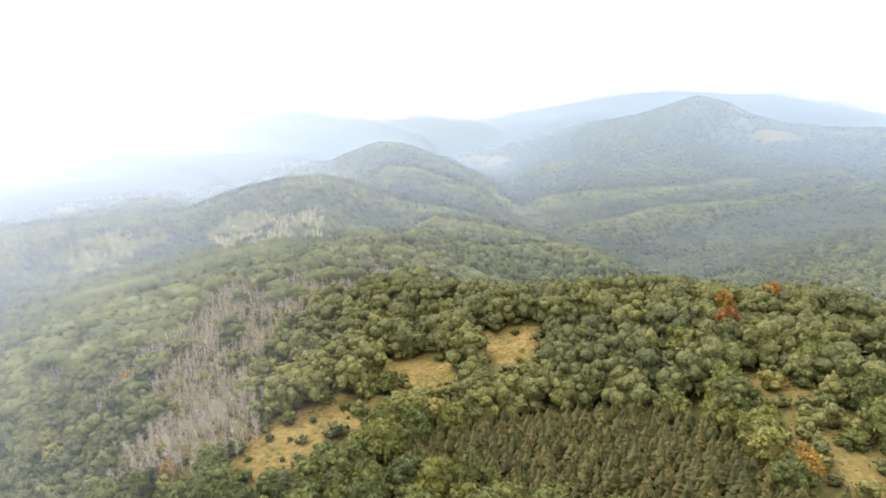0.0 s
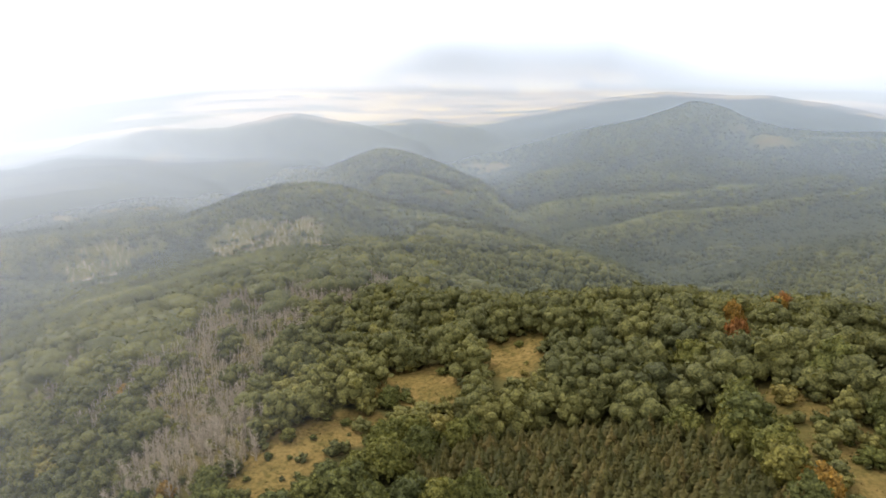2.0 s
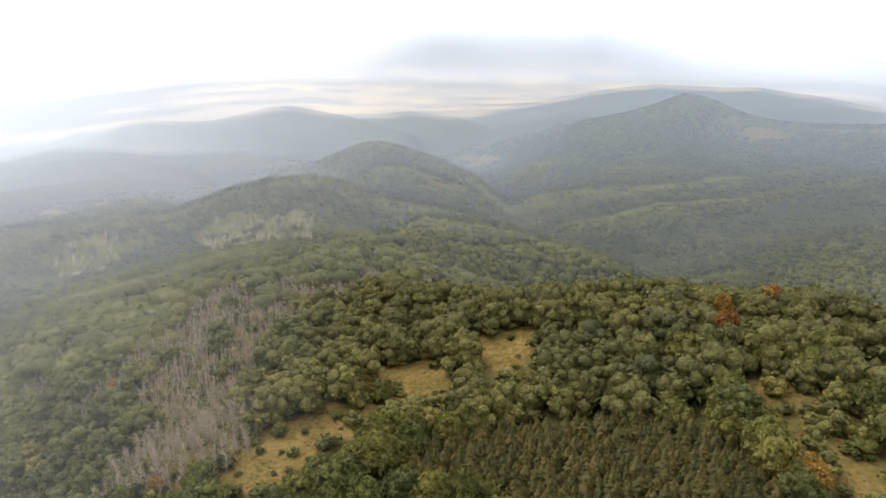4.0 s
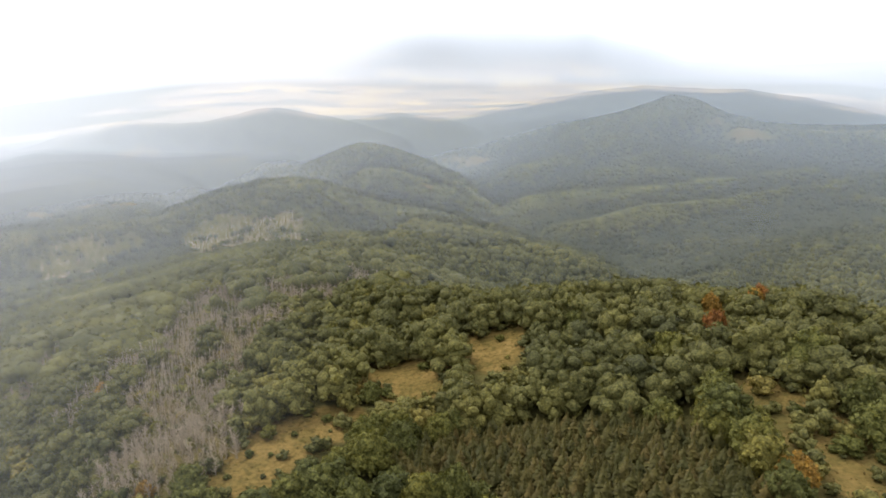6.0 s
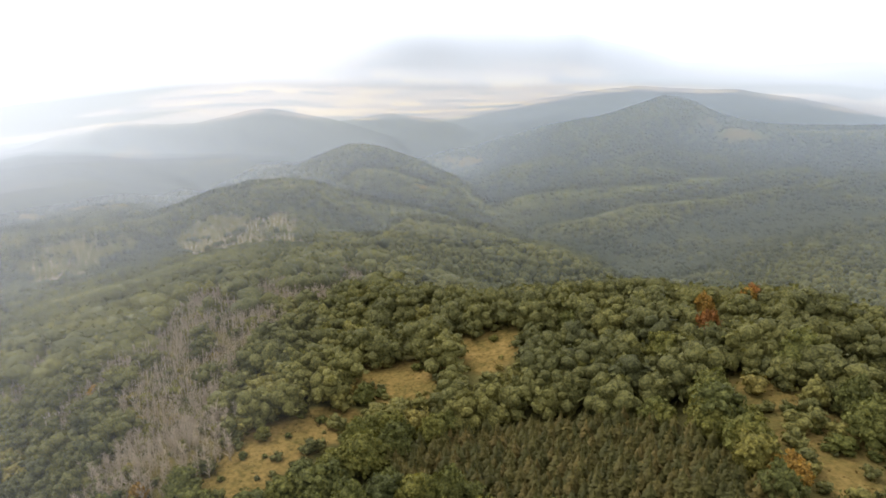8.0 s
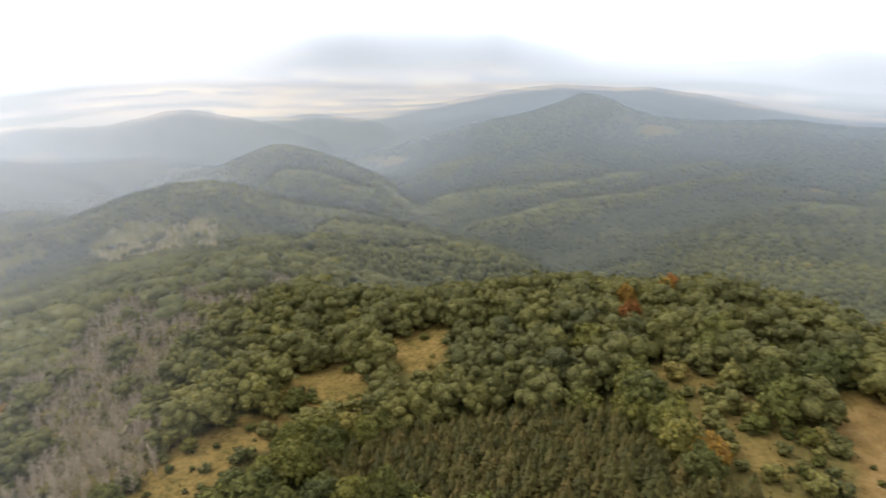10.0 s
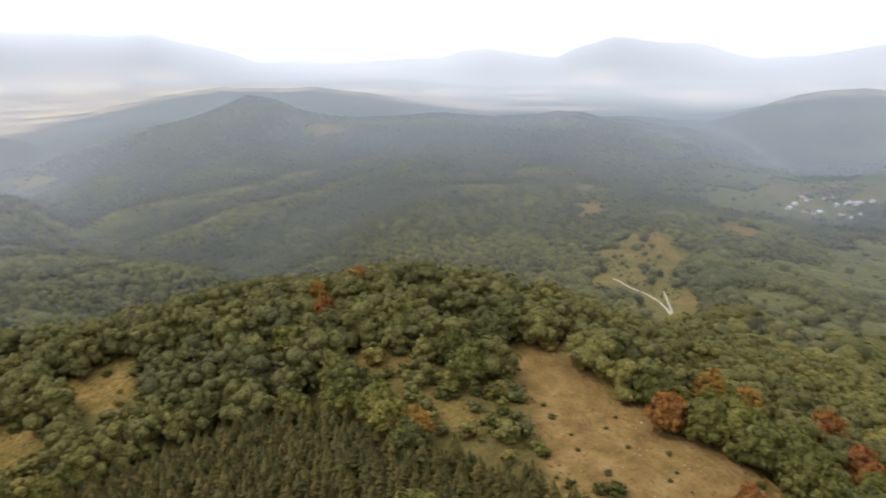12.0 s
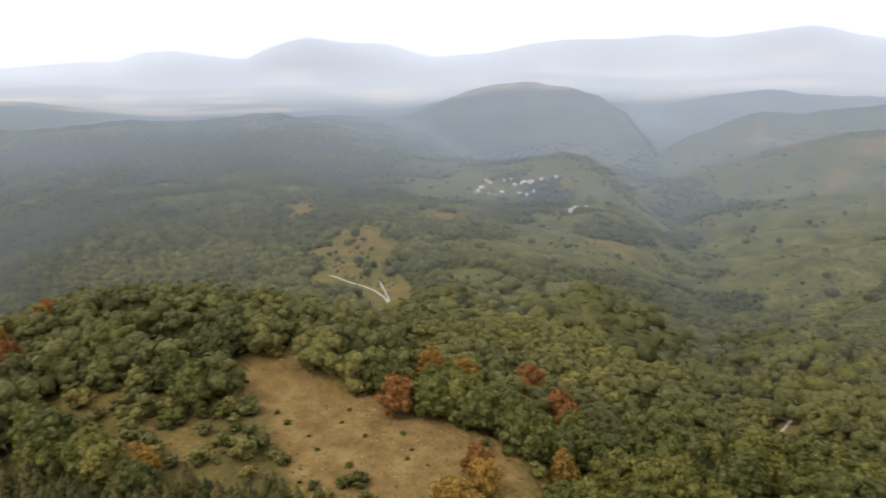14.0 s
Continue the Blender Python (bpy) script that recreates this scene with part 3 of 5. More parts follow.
def bark_material(name, dark, light):
    made, tree, shader = material(name, 0.9)
    tree.links.new(ramp(tree, grain(tree, 3.0), ((0.3, dark), (0.7, light))), shader.inputs["Base Color"])
    return made


BARK = bark_material("bark", (0.05, 0.04, 0.03), (0.12, 0.1, 0.08))
DEAD_BARK = bark_material("dead_grey_bark", (0.28, 0.220, 0.150), (0.47, 0.385, 0.275))


def ground_material():
    made, tree, shader = material("ground_cover", 0.95)
    shader.inputs["Specular IOR Level"].default_value = 0.08
    open_, bare, far = (attribute(tree, key).outputs["Fac"] for key in ("open", "bare", "far"))
    litter = ramp(tree, grain(tree, 0.25), ((0.3, (0.062, 0.058, 0.020)), (0.7, (0.115, 0.098, 0.032))))
    canopy = ramp(tree, grain(tree, 0.035, 6), ((0.3, (0.060, 0.064, 0.017)), (0.5, (0.095, 0.095, 0.024)), (0.72, (0.14, 0.125, 0.034))))
    floor = mixed(tree, far, litter, canopy)
    # low young growth: olive, finely mottled
    heath = ramp(tree, grain(tree, 0.05, 9), ((0.32, (0.070, 0.070, 0.028)), (0.5, (0.105, 0.100, 0.036)), (0.68, (0.146, 0.131, 0.046))))
    mottle = ramp(tree, grain(tree, 0.33, 4), ((0.36, (0.58, 0.62, 0.6)), (0.55, (1.05, 1.05, 1.0)), (0.7, (1.25, 1.2, 1.1))))
    heath = mixed(tree, 1.0, heath, mottle, "MULTIPLY")
    floor = mixed(tree, attribute(tree, "heath").outputs["Fac"], floor, heath)
    dry = ramp(tree, grain(tree, 0.13, 6), ((0.25, (0.12, 0.095, 0.028)), (0.5, (0.20, 0.135, 0.045)), (0.75, (0.27, 0.18, 0.066))))
    tufts = ramp(tree, grain(tree, 0.9, 5), ((0.35, (0.62, 0.66, 0.55)), (0.6, (1.08, 1.06, 1.0))))
    dry = mixed(tree, 1.0, dry, tufts, "MULTIPLY")
    sward = ramp(tree, grain(tree, 0.045, 5), ((0.5, (0, 0, 0)), (0.68, (0.6, 0.6, 0.6))))
    dry = mixed(tree, far, dry, mixed(tree, sward, dry, heath))
    earth = ramp(tree, grain(tree, 0.22, 7), ((0.25, (0.138, 0.088, 0.031)), (0.5, (0.205, 0.130, 0.047)), (0.75, (0.275, 0.182, 0.074))))
    specks = ramp(tree, grain(tree, 1.3, 5), ((0.30, (0.62, 0.6, 0.5)), (0.42, (0.96, 0.96, 0.94)), (0.68, (1.03, 1.03, 1.03)), (0.76, (1.4, 1.42, 1.45))))
    earth = mixed(tree, 1.0, earth, specks, "MULTIPLY")
    colour = mixed(tree, bare, mixed(tree, open_, floor, dry), earth)
    # farmland on the distant plain: long strips of stubble, soil and green
    plain = attribute(tree, "plain").outputs["Fac"]
    fields = ramp(tree, attribute(tree, "strips").outputs["Fac"], ((0.1, (0.13, 0.135, 0.085)), (0.25, (0.22, 0.18, 0.12)), (0.45, (0.33, 0.25, 0.155)), (0.65, (0.40, 0.29, 0.17)), (0.85, (0.56, 0.41, 0.17))))
    colour = mixed(tree, plain, colour, fields)
    tree.links.new(colour, shader.inputs["Base Color"])
    relief(tree, shader, grain(tree, 0.4, 7), 0.9, 1.6)
    return made


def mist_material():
    """See-through sheet that stands in for haze: most light goes straight through, the rest is scattered in its painted
    haze colour.
    """
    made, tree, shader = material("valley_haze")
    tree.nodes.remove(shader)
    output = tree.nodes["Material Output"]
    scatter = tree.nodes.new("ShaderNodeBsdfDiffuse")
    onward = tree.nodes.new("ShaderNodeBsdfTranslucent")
    # blue-grey haze, whitened where sun glare and distance are painted into its colour
    hue = mixed(tree, attribute(tree, "glare").outputs["Fac"], (0.37, 0.435, 0.52), (0.89, 0.93, 1.0))
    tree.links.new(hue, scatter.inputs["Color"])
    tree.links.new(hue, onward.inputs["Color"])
    # a fixed upward normal keeps the haze tone even on every slope of the sheet
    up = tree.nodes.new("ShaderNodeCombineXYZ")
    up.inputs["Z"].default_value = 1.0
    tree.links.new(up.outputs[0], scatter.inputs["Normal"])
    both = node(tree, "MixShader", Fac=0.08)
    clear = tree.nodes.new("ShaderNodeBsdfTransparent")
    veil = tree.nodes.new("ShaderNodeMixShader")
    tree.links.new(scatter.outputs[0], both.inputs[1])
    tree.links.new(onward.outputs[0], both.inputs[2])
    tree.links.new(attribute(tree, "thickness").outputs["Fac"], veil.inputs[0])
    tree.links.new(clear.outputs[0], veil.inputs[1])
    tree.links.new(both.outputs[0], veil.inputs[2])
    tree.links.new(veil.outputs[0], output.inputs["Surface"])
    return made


# ---- the ground: one sheet from below the drone to the far mountains ----
def polar_sheet(bearings, reach, lift):
    a, r = np.meshgrid(np.radians(bearings), reach, indexing="ij")
    x, y = (np.sin(a) * r).ravel(), (np.cos(a) * r).ravel()
    n, m = a.shape
    i = np.arange(n * m).reshape(n, m)
    faces = np.stack([i[:-1, :-1], i[:-1, 1:], i[1:, 1:], i[1:, :-1]], -1).reshape(-1, 4)[:, ::-1]
    return x, y, ground_height(x, y) + lift(x, y), faces


def scrub_share(x, y):
    """1 where young growth and bushes replace tall trees, above all on the eastern slopes."""
    azimuth = np.degrees(np.arctan2(x, y))
    amount = np.interp(azimuth, (-40, -10, 20, 40, 55, 70, 100), (0.15, 0.15, 0.12, 0.20, 0.38, 0.54, 0.54))
    patches = fbm(x, y, 95, 101, 3)
    east = smooth(48, 62, azimuth)
    amount = amount - 0.3 * smooth(1150, 800, np.hypot(x, y)) * (1 - east)
    amount = amount - 0.22 * smooth(62, 72, azimuth) * smooth(600, 450, np.hypot(x, y))
    amount = amount + 0.35 * smooth(70, 78, azimuth) * smooth(560, 680, np.hypot(x, y))
    # tall trees keep to the hollows, low growth to the ribs
    amount = amount + east * (0.22 * (spurs(x, y) - 0.45) + np.clip(landforms(x, y), -12, 6) * 0.035)
    return smooth(0.10, -0.06, patches - amount) * np.maximum(smooth(300, 420, np.hypot(x, y)), smooth(52, 62, azimuth) * smooth(110, 150, np.hypot(x, y)))


def cover_attributes(x, y):
    r = np.hypot(x, y)
    azimuth = np.degrees(np.arctan2(x, y))
    bare = smooth(0, 2.5, inside(BARE, x, y) + (fbm(x, y, 9, 53, 2) - 0.5) * 4)
    cover = open_ground(x, y, 5.0)
    cover = cover * np.where(inside(CLEARINGS["scrub"], x, y) > -6, 0.3 + 0.5 * smooth(0.46, 0.62, fbm(x, y, 11, 59, 2)), 1)
    for share, outline in FIELDS:
        bare = np.maximum(bare, (0.1 + 0.6 * share * share) *  smooth(-2, 4, inside(outline, x, y)) * cover)
    cover = cover * np.where(r > 270, 0.25 + 0.75 * smooth(0.4, 0.62, fbm(x, y, 18, 63, 3)), 1)
    cover = np.maximum(cover, 0.3 * dead_share(x, y))
    plain_start = np.interp(azimuth, (-40, -10, 0, 10, 20, 30, 40, 48, 56, 80), (3450, 3450, 3350, 3450, 3700, 3300, 3100, 3300, 3650, 3650))
    plain = smooth(0, 150, r - plain_start) * smooth(4600, 4380, r + (fbm(x, y, 500, 61) - 0.5) * 500)
    patchy = np.interp(azimuth, (-36, -24, -5, 20, 32, 100), (0.45, 0.6, 1.0, 0.75, 0.48, 0.42))
    across, out = np.radians(azimuth) * 3800 / 330, r / 38
    plain = plain * smooth(1 - patchy - 0.03, 1 - patchy + 0.08, fbm(across * 0.7, out * 0.35, 1.6, 67, 2))
    row = np.floor(out * 0.62 + across * 0.12).astype(np.int64)
    column = np.floor(across * (0.7 + 1.6 * lattice(row, 0 * row, 5)) + 9 * lattice(row, 0 * row, 6)).astype(np.int64)
    strips = 0.8 * lattice(column, row, 73) + 0.2 * value_noise(across * 3.1, out, 1.0, 79)
    for outline in STUBBLE:
        reaped = smooth(-25, 10, inside(outline, x, y) + (fbm(x, y, 90, 77, 2) - 0.5) * 50)
        plain, strips = np.maximum(plain, reaped), np.maximum(strips, 0.62 * reaped)
    return (("open", cover), ("bare", bare), ("far", smooth(240, 420, r)), ("plain", plain), ("strips", strips), ("heath", scrub_share(x, y)))


GROUND = ground_material()
around = np.r_[np.arange(-60, 120, 0.5), np.arange(120, 300.1, 6)]
gx, gy, gz, gfaces = polar_sheet(around, np.r_[0.02, 15, REACH[REACH < 3080], np.arange(3100, 4440, 19), REACH[REACH > 4450], RIM + 60], lambda x, y: 0 * x)
near_mask = np.hypot(gx, gy) > RIM + 10
gz[near_mask] -= 300
ground = new("ground", mesh_from("ground", np.c_[gx, gy, gz], gfaces, cover_attributes(gx, gy)))
ground.data.materials.append(GROUND)
ground.data.polygons.foreach_set("use_smooth", np.ones(len(ground.data.polygons), bool))
tagged(ground, "rolling wooded hills with dry grass clearings and farmland", "ground", kind="structure")


# ---- haze sheet: shaped so each sight line of the drone crosses it once; it thickens with distance ----
def haze(name, lift):
    """A sheet over the land, raised along the eye's sight lines, that carries the depth of the air before it."""
    bearings = np.arange(-46, 106.1, 0.4)
    reach = REACH[REACH > 96]

    def above(x, y):
        # lowered into the near wood so sight lines over the crest meet hazed air
        r = np.hypot(x, y)
        clear = smooth(-14, -2, np.degrees(np.arctan2(x, y))) * (1 - smooth(230, 420, r))
        return lift + 2.5 * np.maximum(smooth(500, 900, r), smooth(-4, -12, np.degrees(np.arctan2(x, y)))) + 0.0008 * r + 6 * smooth(1500, 2200, r) - (lift - 1) * clear

    x, y, z, faces = polar_sheet(bearings, reach, above)
    shape = (len(bearings), len(reach))
    level = (z.reshape(shape) - EYE_HEIGHT) / reach
    level = np.maximum.accumulate(level, axis=1) + 2e-4 * np.arange(len(reach)) / len(reach)
    z = (level * reach + EYE_HEIGHT).ravel()
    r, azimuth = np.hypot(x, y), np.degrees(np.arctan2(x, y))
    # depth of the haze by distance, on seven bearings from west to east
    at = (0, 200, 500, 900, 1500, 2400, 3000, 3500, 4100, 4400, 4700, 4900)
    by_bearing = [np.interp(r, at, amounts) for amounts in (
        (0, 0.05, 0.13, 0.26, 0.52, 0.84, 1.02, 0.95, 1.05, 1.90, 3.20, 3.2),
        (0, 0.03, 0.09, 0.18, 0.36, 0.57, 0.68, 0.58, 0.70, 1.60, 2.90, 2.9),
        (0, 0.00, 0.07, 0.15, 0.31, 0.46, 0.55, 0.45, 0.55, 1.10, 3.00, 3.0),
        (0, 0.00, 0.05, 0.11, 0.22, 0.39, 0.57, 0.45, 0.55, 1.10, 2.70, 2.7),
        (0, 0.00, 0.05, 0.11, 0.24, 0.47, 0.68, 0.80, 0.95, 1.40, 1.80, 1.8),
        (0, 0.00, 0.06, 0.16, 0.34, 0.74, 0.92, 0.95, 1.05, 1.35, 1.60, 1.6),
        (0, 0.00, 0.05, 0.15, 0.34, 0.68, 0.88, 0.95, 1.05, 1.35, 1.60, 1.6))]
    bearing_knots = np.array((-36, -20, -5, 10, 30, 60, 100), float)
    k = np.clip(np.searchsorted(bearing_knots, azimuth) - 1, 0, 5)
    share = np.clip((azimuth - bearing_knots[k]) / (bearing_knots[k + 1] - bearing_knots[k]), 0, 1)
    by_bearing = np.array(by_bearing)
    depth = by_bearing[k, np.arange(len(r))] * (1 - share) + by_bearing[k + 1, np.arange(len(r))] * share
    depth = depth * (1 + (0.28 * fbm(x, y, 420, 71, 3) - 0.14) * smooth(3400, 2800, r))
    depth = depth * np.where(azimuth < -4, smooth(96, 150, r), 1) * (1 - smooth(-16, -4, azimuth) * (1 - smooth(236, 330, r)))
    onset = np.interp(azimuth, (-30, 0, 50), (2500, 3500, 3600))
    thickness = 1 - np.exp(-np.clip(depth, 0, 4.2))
    glare = np.interp(azimuth, (-40, -22, -6, 12, 40), (0.88, 0.74, 0.46, 0.20, 0.12)) + np.interp(azimuth, (-18, -4, 12, 30), (0.7, 0.44, 0.44, 0.54)) * (0.84 * smooth(0, 900, r - onset + 500) + 0.16 * smooth(4050, 4550, r))
    made = new(name, mesh_from(name, np.c_[x, y, z], faces, (("thickness", thickness), ("glare", np.clip(glare, 0, 1)))))
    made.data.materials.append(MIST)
    made.data.polygons.foreach_set("use_smooth", np.ones(len(made.data.polygons), bool))
    return tagged(made, "thin tinted sheet standing in for haze over the valleys and hills", "haze", kind="stuff")


MIST = mist_material()
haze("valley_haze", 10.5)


# ---- woods: templates of crowns, and sheets of many trees ----
def ball(level):
    bm = bmesh.new()
    bmesh.ops.create_icosphere(bm, subdivisions=level, radius=1.0)
    bm.verts.ensure_lookup_table()
    v = np.array([p.co[:] for p in bm.verts])
    f = np.array([[p.index for p in face.verts] for face in bm.faces])
    bm.free()
    return v, f


def bud(sides):
    """A plain low dome: a tip, a wide ring and a foot."""
    a = np.linspace(0, 2 * math.pi, sides, endpoint=False)
    v = np.concatenate([[(0, 0, 1)], np.c_[np.cos(a) * 0.92, np.sin(a) * 0.92, 0 * a + 0.38], np.c_[np.cos(a) * 0.8, np.sin(a) * 0.8, 0 * a - 0.6]])
    i, j = np.arange(sides), (np.arange(sides) + 1) % sides
    f = np.concatenate([np.c_[0 * i, 1 + i, 1 + j], np.c_[1 + i, 1 + sides + i, 1 + sides + j], np.c_[1 + i, 1 + sides + j, 1 + j]])
    return v / np.linalg.norm(v, axis=1, keepdims=True), f


BALLS = {-1: bud(4), 0: bud(5), 1: ball(1), 2: ball(2)}


def crown_shape(rng, lobes, leaves, leaf, core=1, limbs=6):
    """A crown of unit radius and about 2 high, base at z = 0: an uneven dome of leafy boughs, each a small clump set with leaf sprays."""
    ways = rng.normal(size=(limbs, 3))
    ways[:, 2] += 0.4
    ways /= np.linalg.norm(ways, axis=1, keepdims=True)
    swell, spread = rng.uniform(0.1, 0.42, limbs), rng.uniform(0.22, 0.5, limbs)
    lean = rng.uniform(-0.14, 0.14, 2)
    stretch = rng.uniform(0.88, 1.12, 2)
    shoulder = rng.uniform(0.12, 0.4)

    def surface(d, share=1.0):
        near = np.arccos(np.clip(d @ ways.T, -1, 1))
        r = (0.74 + (swell * np.exp(-(near / spread) ** 2)).max(1)) * share
        x, y, z = d[:, 0] * r * stretch[0], d[:, 1] * r * stretch[1], d[:, 2] * r
        taper = 1 - shoulder * np.clip(z, -0.3, 1)
        return np.c_[x * taper + lean[0] * z, y * taper + lean[1] * z, np.where(z < 0, 0.95, 1.12) * z + 0.8]

    def unit(d):
        return d / np.linalg.norm(d, axis=-1, keepdims=True)

    v, f = BALLS[core]
    share = 0.84 if lobes else 0.95
    verts, faces, count = [surface(v, share) * (1 + rng.uniform(-0.07, 0.07, (len(v), 1)))], [f], len(v)
    if lobes:
        k = np.arange(lobes) + 0.5
        rise = 1 - 1.62 * k / lobes
        a = k * 2.39996 + rng.uniform(-0.35, 0.35, lobes)
        flat = np.sqrt(np.clip(1 - rise * rise, 0, 1))
        way = unit(np.c_[np.cos(a) * flat, np.sin(a) * flat, rise] + rng.normal(scale=0.12, size=(lobes, 3)))
        places = surface(way, 0.82) + rng.normal(scale=0.03, size=(lobes, 3))
        size = 1.3 / math.sqrt(lobes) * rng.uniform(0.75, 1.35, lobes)
        v, f = BALLS[1]
        clump = v[None] * rng.uniform(0.55, 1.15, (lobes, len(v), 1)) * size[:, None, None] * np.array((1, 1, 0.9))
        verts.append((clump + places[:, None]).reshape(-1, 3))
        faces.append((f[None] + (count + len(v) * np.arange(lobes))[:, None, None]).reshape(-1, 3))
        count += len(v) * lobes
        if leaves:
            d = unit(rng.normal(size=(lobes, leaves, 3)) + 0.9 * way[:, None] + np.array((0, 0, 0.35)))
            base = places[:, None] + d * (size[:, None] * rng.uniform(0.82, 1.22, (lobes, leaves)))[..., None] * np.array((1, 1, 0.85))
            base, normal = base.reshape(-1, 3), unit(d.reshape(-1, 3) + rng.normal(scale=0.45, size=(lobes * leaves, 3)))
            side = unit(np.cross(normal, rng.normal(size=normal.shape)))
            along = np.cross(normal, side)
            s = (leaf * rng.uniform(0.6, 1.5, len(base)))[:, None]
            quad = np.stack([base - along * s, base + side * s * 0.7 + normal * s * 0.3, base + along * s, base - side * s * 0.7 + normal * s * 0.3], 1)
            verts.append(quad.reshape(-1, 3))
            q = count + 4 * np.arange(len(base))[:, None]
            faces.append(np.concatenate([q + np.array((0, 1, 2)), q + np.array((0, 2, 3))]))
    return np.concatenate(verts), np.concatenate(faces)


def stick(rng, base, tip, thick, thin, sides=4):
    """A tapered stem between two places."""
    base, tip = np.array(base, float), np.array(tip, float)
    way = (tip - base) / np.linalg.norm(tip - base)
    u = np.cross(way, (0.3, 0.9, 0.2))
    u /= np.linalg.norm(u)
    w = np.cross(way, u)
    a = np.linspace(0, 2 * math.pi, sides, endpoint=False)
    ring = np.cos(a)[:, None] * u + np.sin(a)[:, None] * w
    verts = np.concatenate([base + ring * thick, tip + ring * thin])
    i = np.arange(sides)
    j = (i + 1) % sides
    return verts, np.concatenate([np.c_[i, j, sides + j], np.c_[i, sides + j, sides + i]])


def joined(pieces):
    verts, faces, count = [], [], 0
    for v, f in pieces:
        verts.append(v)
        faces.append(f + count)
        count += len(v)
    return np.concatenate(verts), np.concatenate(faces)


def trunk_shape(rng, height, thick):
    lean = rng.uniform(-0.3, 0.3, 2)
    top = np.array((lean[0], lean[1], height))
    pieces = [stick(rng, (0, 0, -0.6), top * 0.5, thick, thick * 0.75, 6), stick(rng, top * 0.5, top, thick * 0.75, thick * 0.3, 6)]
    for k in range(5):
        a = k * 2.3 + rng.uniform(-0.3, 0.3)
        start = top * rng.uniform(0.4, 0.75)
        pieces.append(stick(rng, start, start + np.array((math.cos(a) * 2.0, math.sin(a) * 2.0, rng.uniform(1.2, 2.4))), thick * 0.4, thick * 0.12))
    return joined(pieces)


def pine_shape(rng, tiers=9, sprays=8):
    """A young pine of unit height and about 0.4 across: a pointed cone of whorls of ragged boughs."""
    pieces = []
    for k in range(tiers):
        h = 0.08 + 0.84 * k / tiers
        reach = 0.22 * (1 - (k / tiers) ** 1.25) + 0.03
        count = sprays if k < tiers * 0.6 else sprays - 3
        for j in range(count):
            a = j * 2 * math.pi / count + k * 0.7 + rng.uniform(-0.3, 0.3)
            out = reach * rng.uniform(0.7, 1.25)
            c, s = math.cos(a), math.sin(a)
            w = out * 0.4
            drop = rng.uniform(-0.045, 0.03)
            v = np.array(((0, 0, h + 0.07), (c * out * 0.6 - s * w, s * out * 0.6 + c * w, h + drop * 0.4), (c * out, s * out, h + drop), (c * out * 0.6 + s * w, s * out * 0.6 - c * w, h + drop * 0.6)))
            pieces.append((v, np.array(((0, 1, 2), (0, 2, 3)))))
    for j in range(5):
        a = j * 1.256
        v = np.array(((math.cos(a) * 0.03, math.sin(a) * 0.03, 0.86), (math.cos(a + 1.2) * 0.03, math.sin(a + 1.2) * 0.03, 0.86), (0, 0, 1.02)))
        pieces.append((v, np.array(((0, 1, 2),))))
    return joined(pieces)


def snag_shape(rng, branches=16, stout=1.0):
    """A bare dead tree of unit height."""
    pieces = [stick(rng, (0, 0, -0.03), (rng.uniform(-0.03, 0.03), rng.uniform(-0.03, 0.03), 1), 0.013 * stout, 0.004 * stout, 4)]
    for k in range(branches):
        h = rng.uniform(0.15, 0.95)
        a, out = rng.uniform(0, 6.28), rng.uniform(0.08, 0.24) * (1.15 - h * 0.7)
        pieces.append(stick(rng, (0, 0, h), (math.cos(a) * out, math.sin(a) * out, h + out * rng.uniform(0.9, 1.8)), 0.0075 * stout, 0.0035 * stout, 3))
    return joined(pieces)


def scatter(rng, azimuths, near, far, spacing, jitter=0.62):
    """Places on an uneven grid over a sector of the plan; spacing grows with distance."""
    xs, ys = [], []
    r = near
    while r < far:
        gap = spacing(r)
        count = max(1, int(radians(azimuths[1] - azimuths[0]) * r / gap))
        a = np.radians(np.linspace(azimuths[0], azimuths[1], count)) + rng.uniform(-jitter, jitter, count) * gap / r + rng.uniform(0, 1) * gap / r
        d = r + rng.uniform(-jitter, jitter, count) * gap
        xs.append(np.sin(a) * d)
        ys.append(np.cos(a) * d)
        r += gap * 0.93
    return np.concatenate(xs), np.concatenate(ys)


def wood_of(name, shapes, x, y, z, width, height, tone, rng, leaves_material, label, category="wood"):
    """Many trees in one object."""
    verts, faces, tones, count = [], [], [], 0
    pick = rng.integers(0, len(shapes), len(x))
    for k, (v, f) in enumerate(shapes):
        chosen = np.nonzero(pick == k)[0]
        if not len(chosen):
            continue
        a = rng.uniform(0, 6.283, len(chosen))
        c, s = np.cos(a)[:, None], np.sin(a)[:, None]
        px = (v[None, :, 0] * c - v[None, :, 1] * s) * width[chosen, None] + x[chosen, None]
        py = (v[None, :, 0] * s + v[None, :, 1] * c) * width[chosen, None] + y[chosen, None]
        pz = v[None, :, 2] * height[chosen, None] + z[chosen, None]
        verts.append(np.stack([px, py, pz], -1).reshape(-1, 3))
        faces.append((f[None] + (count + len(v) * np.arange(len(chosen)))[:, None, None]).reshape(-1, 3))
        tones.append(np.repeat(tone[chosen], len(v)))
        count += len(v) * len(chosen)
    made = new(name, mesh_from(name, np.concatenate(verts), np.concatenate(faces), (("tone", np.concatenate(tones)),)))
    made.data.materials.append(leaves_material)
    made.data.polygons.foreach_set("use_smooth", np.ones(len(made.data.polygons), bool))
    return tagged(made, label, category, kind="stuff")


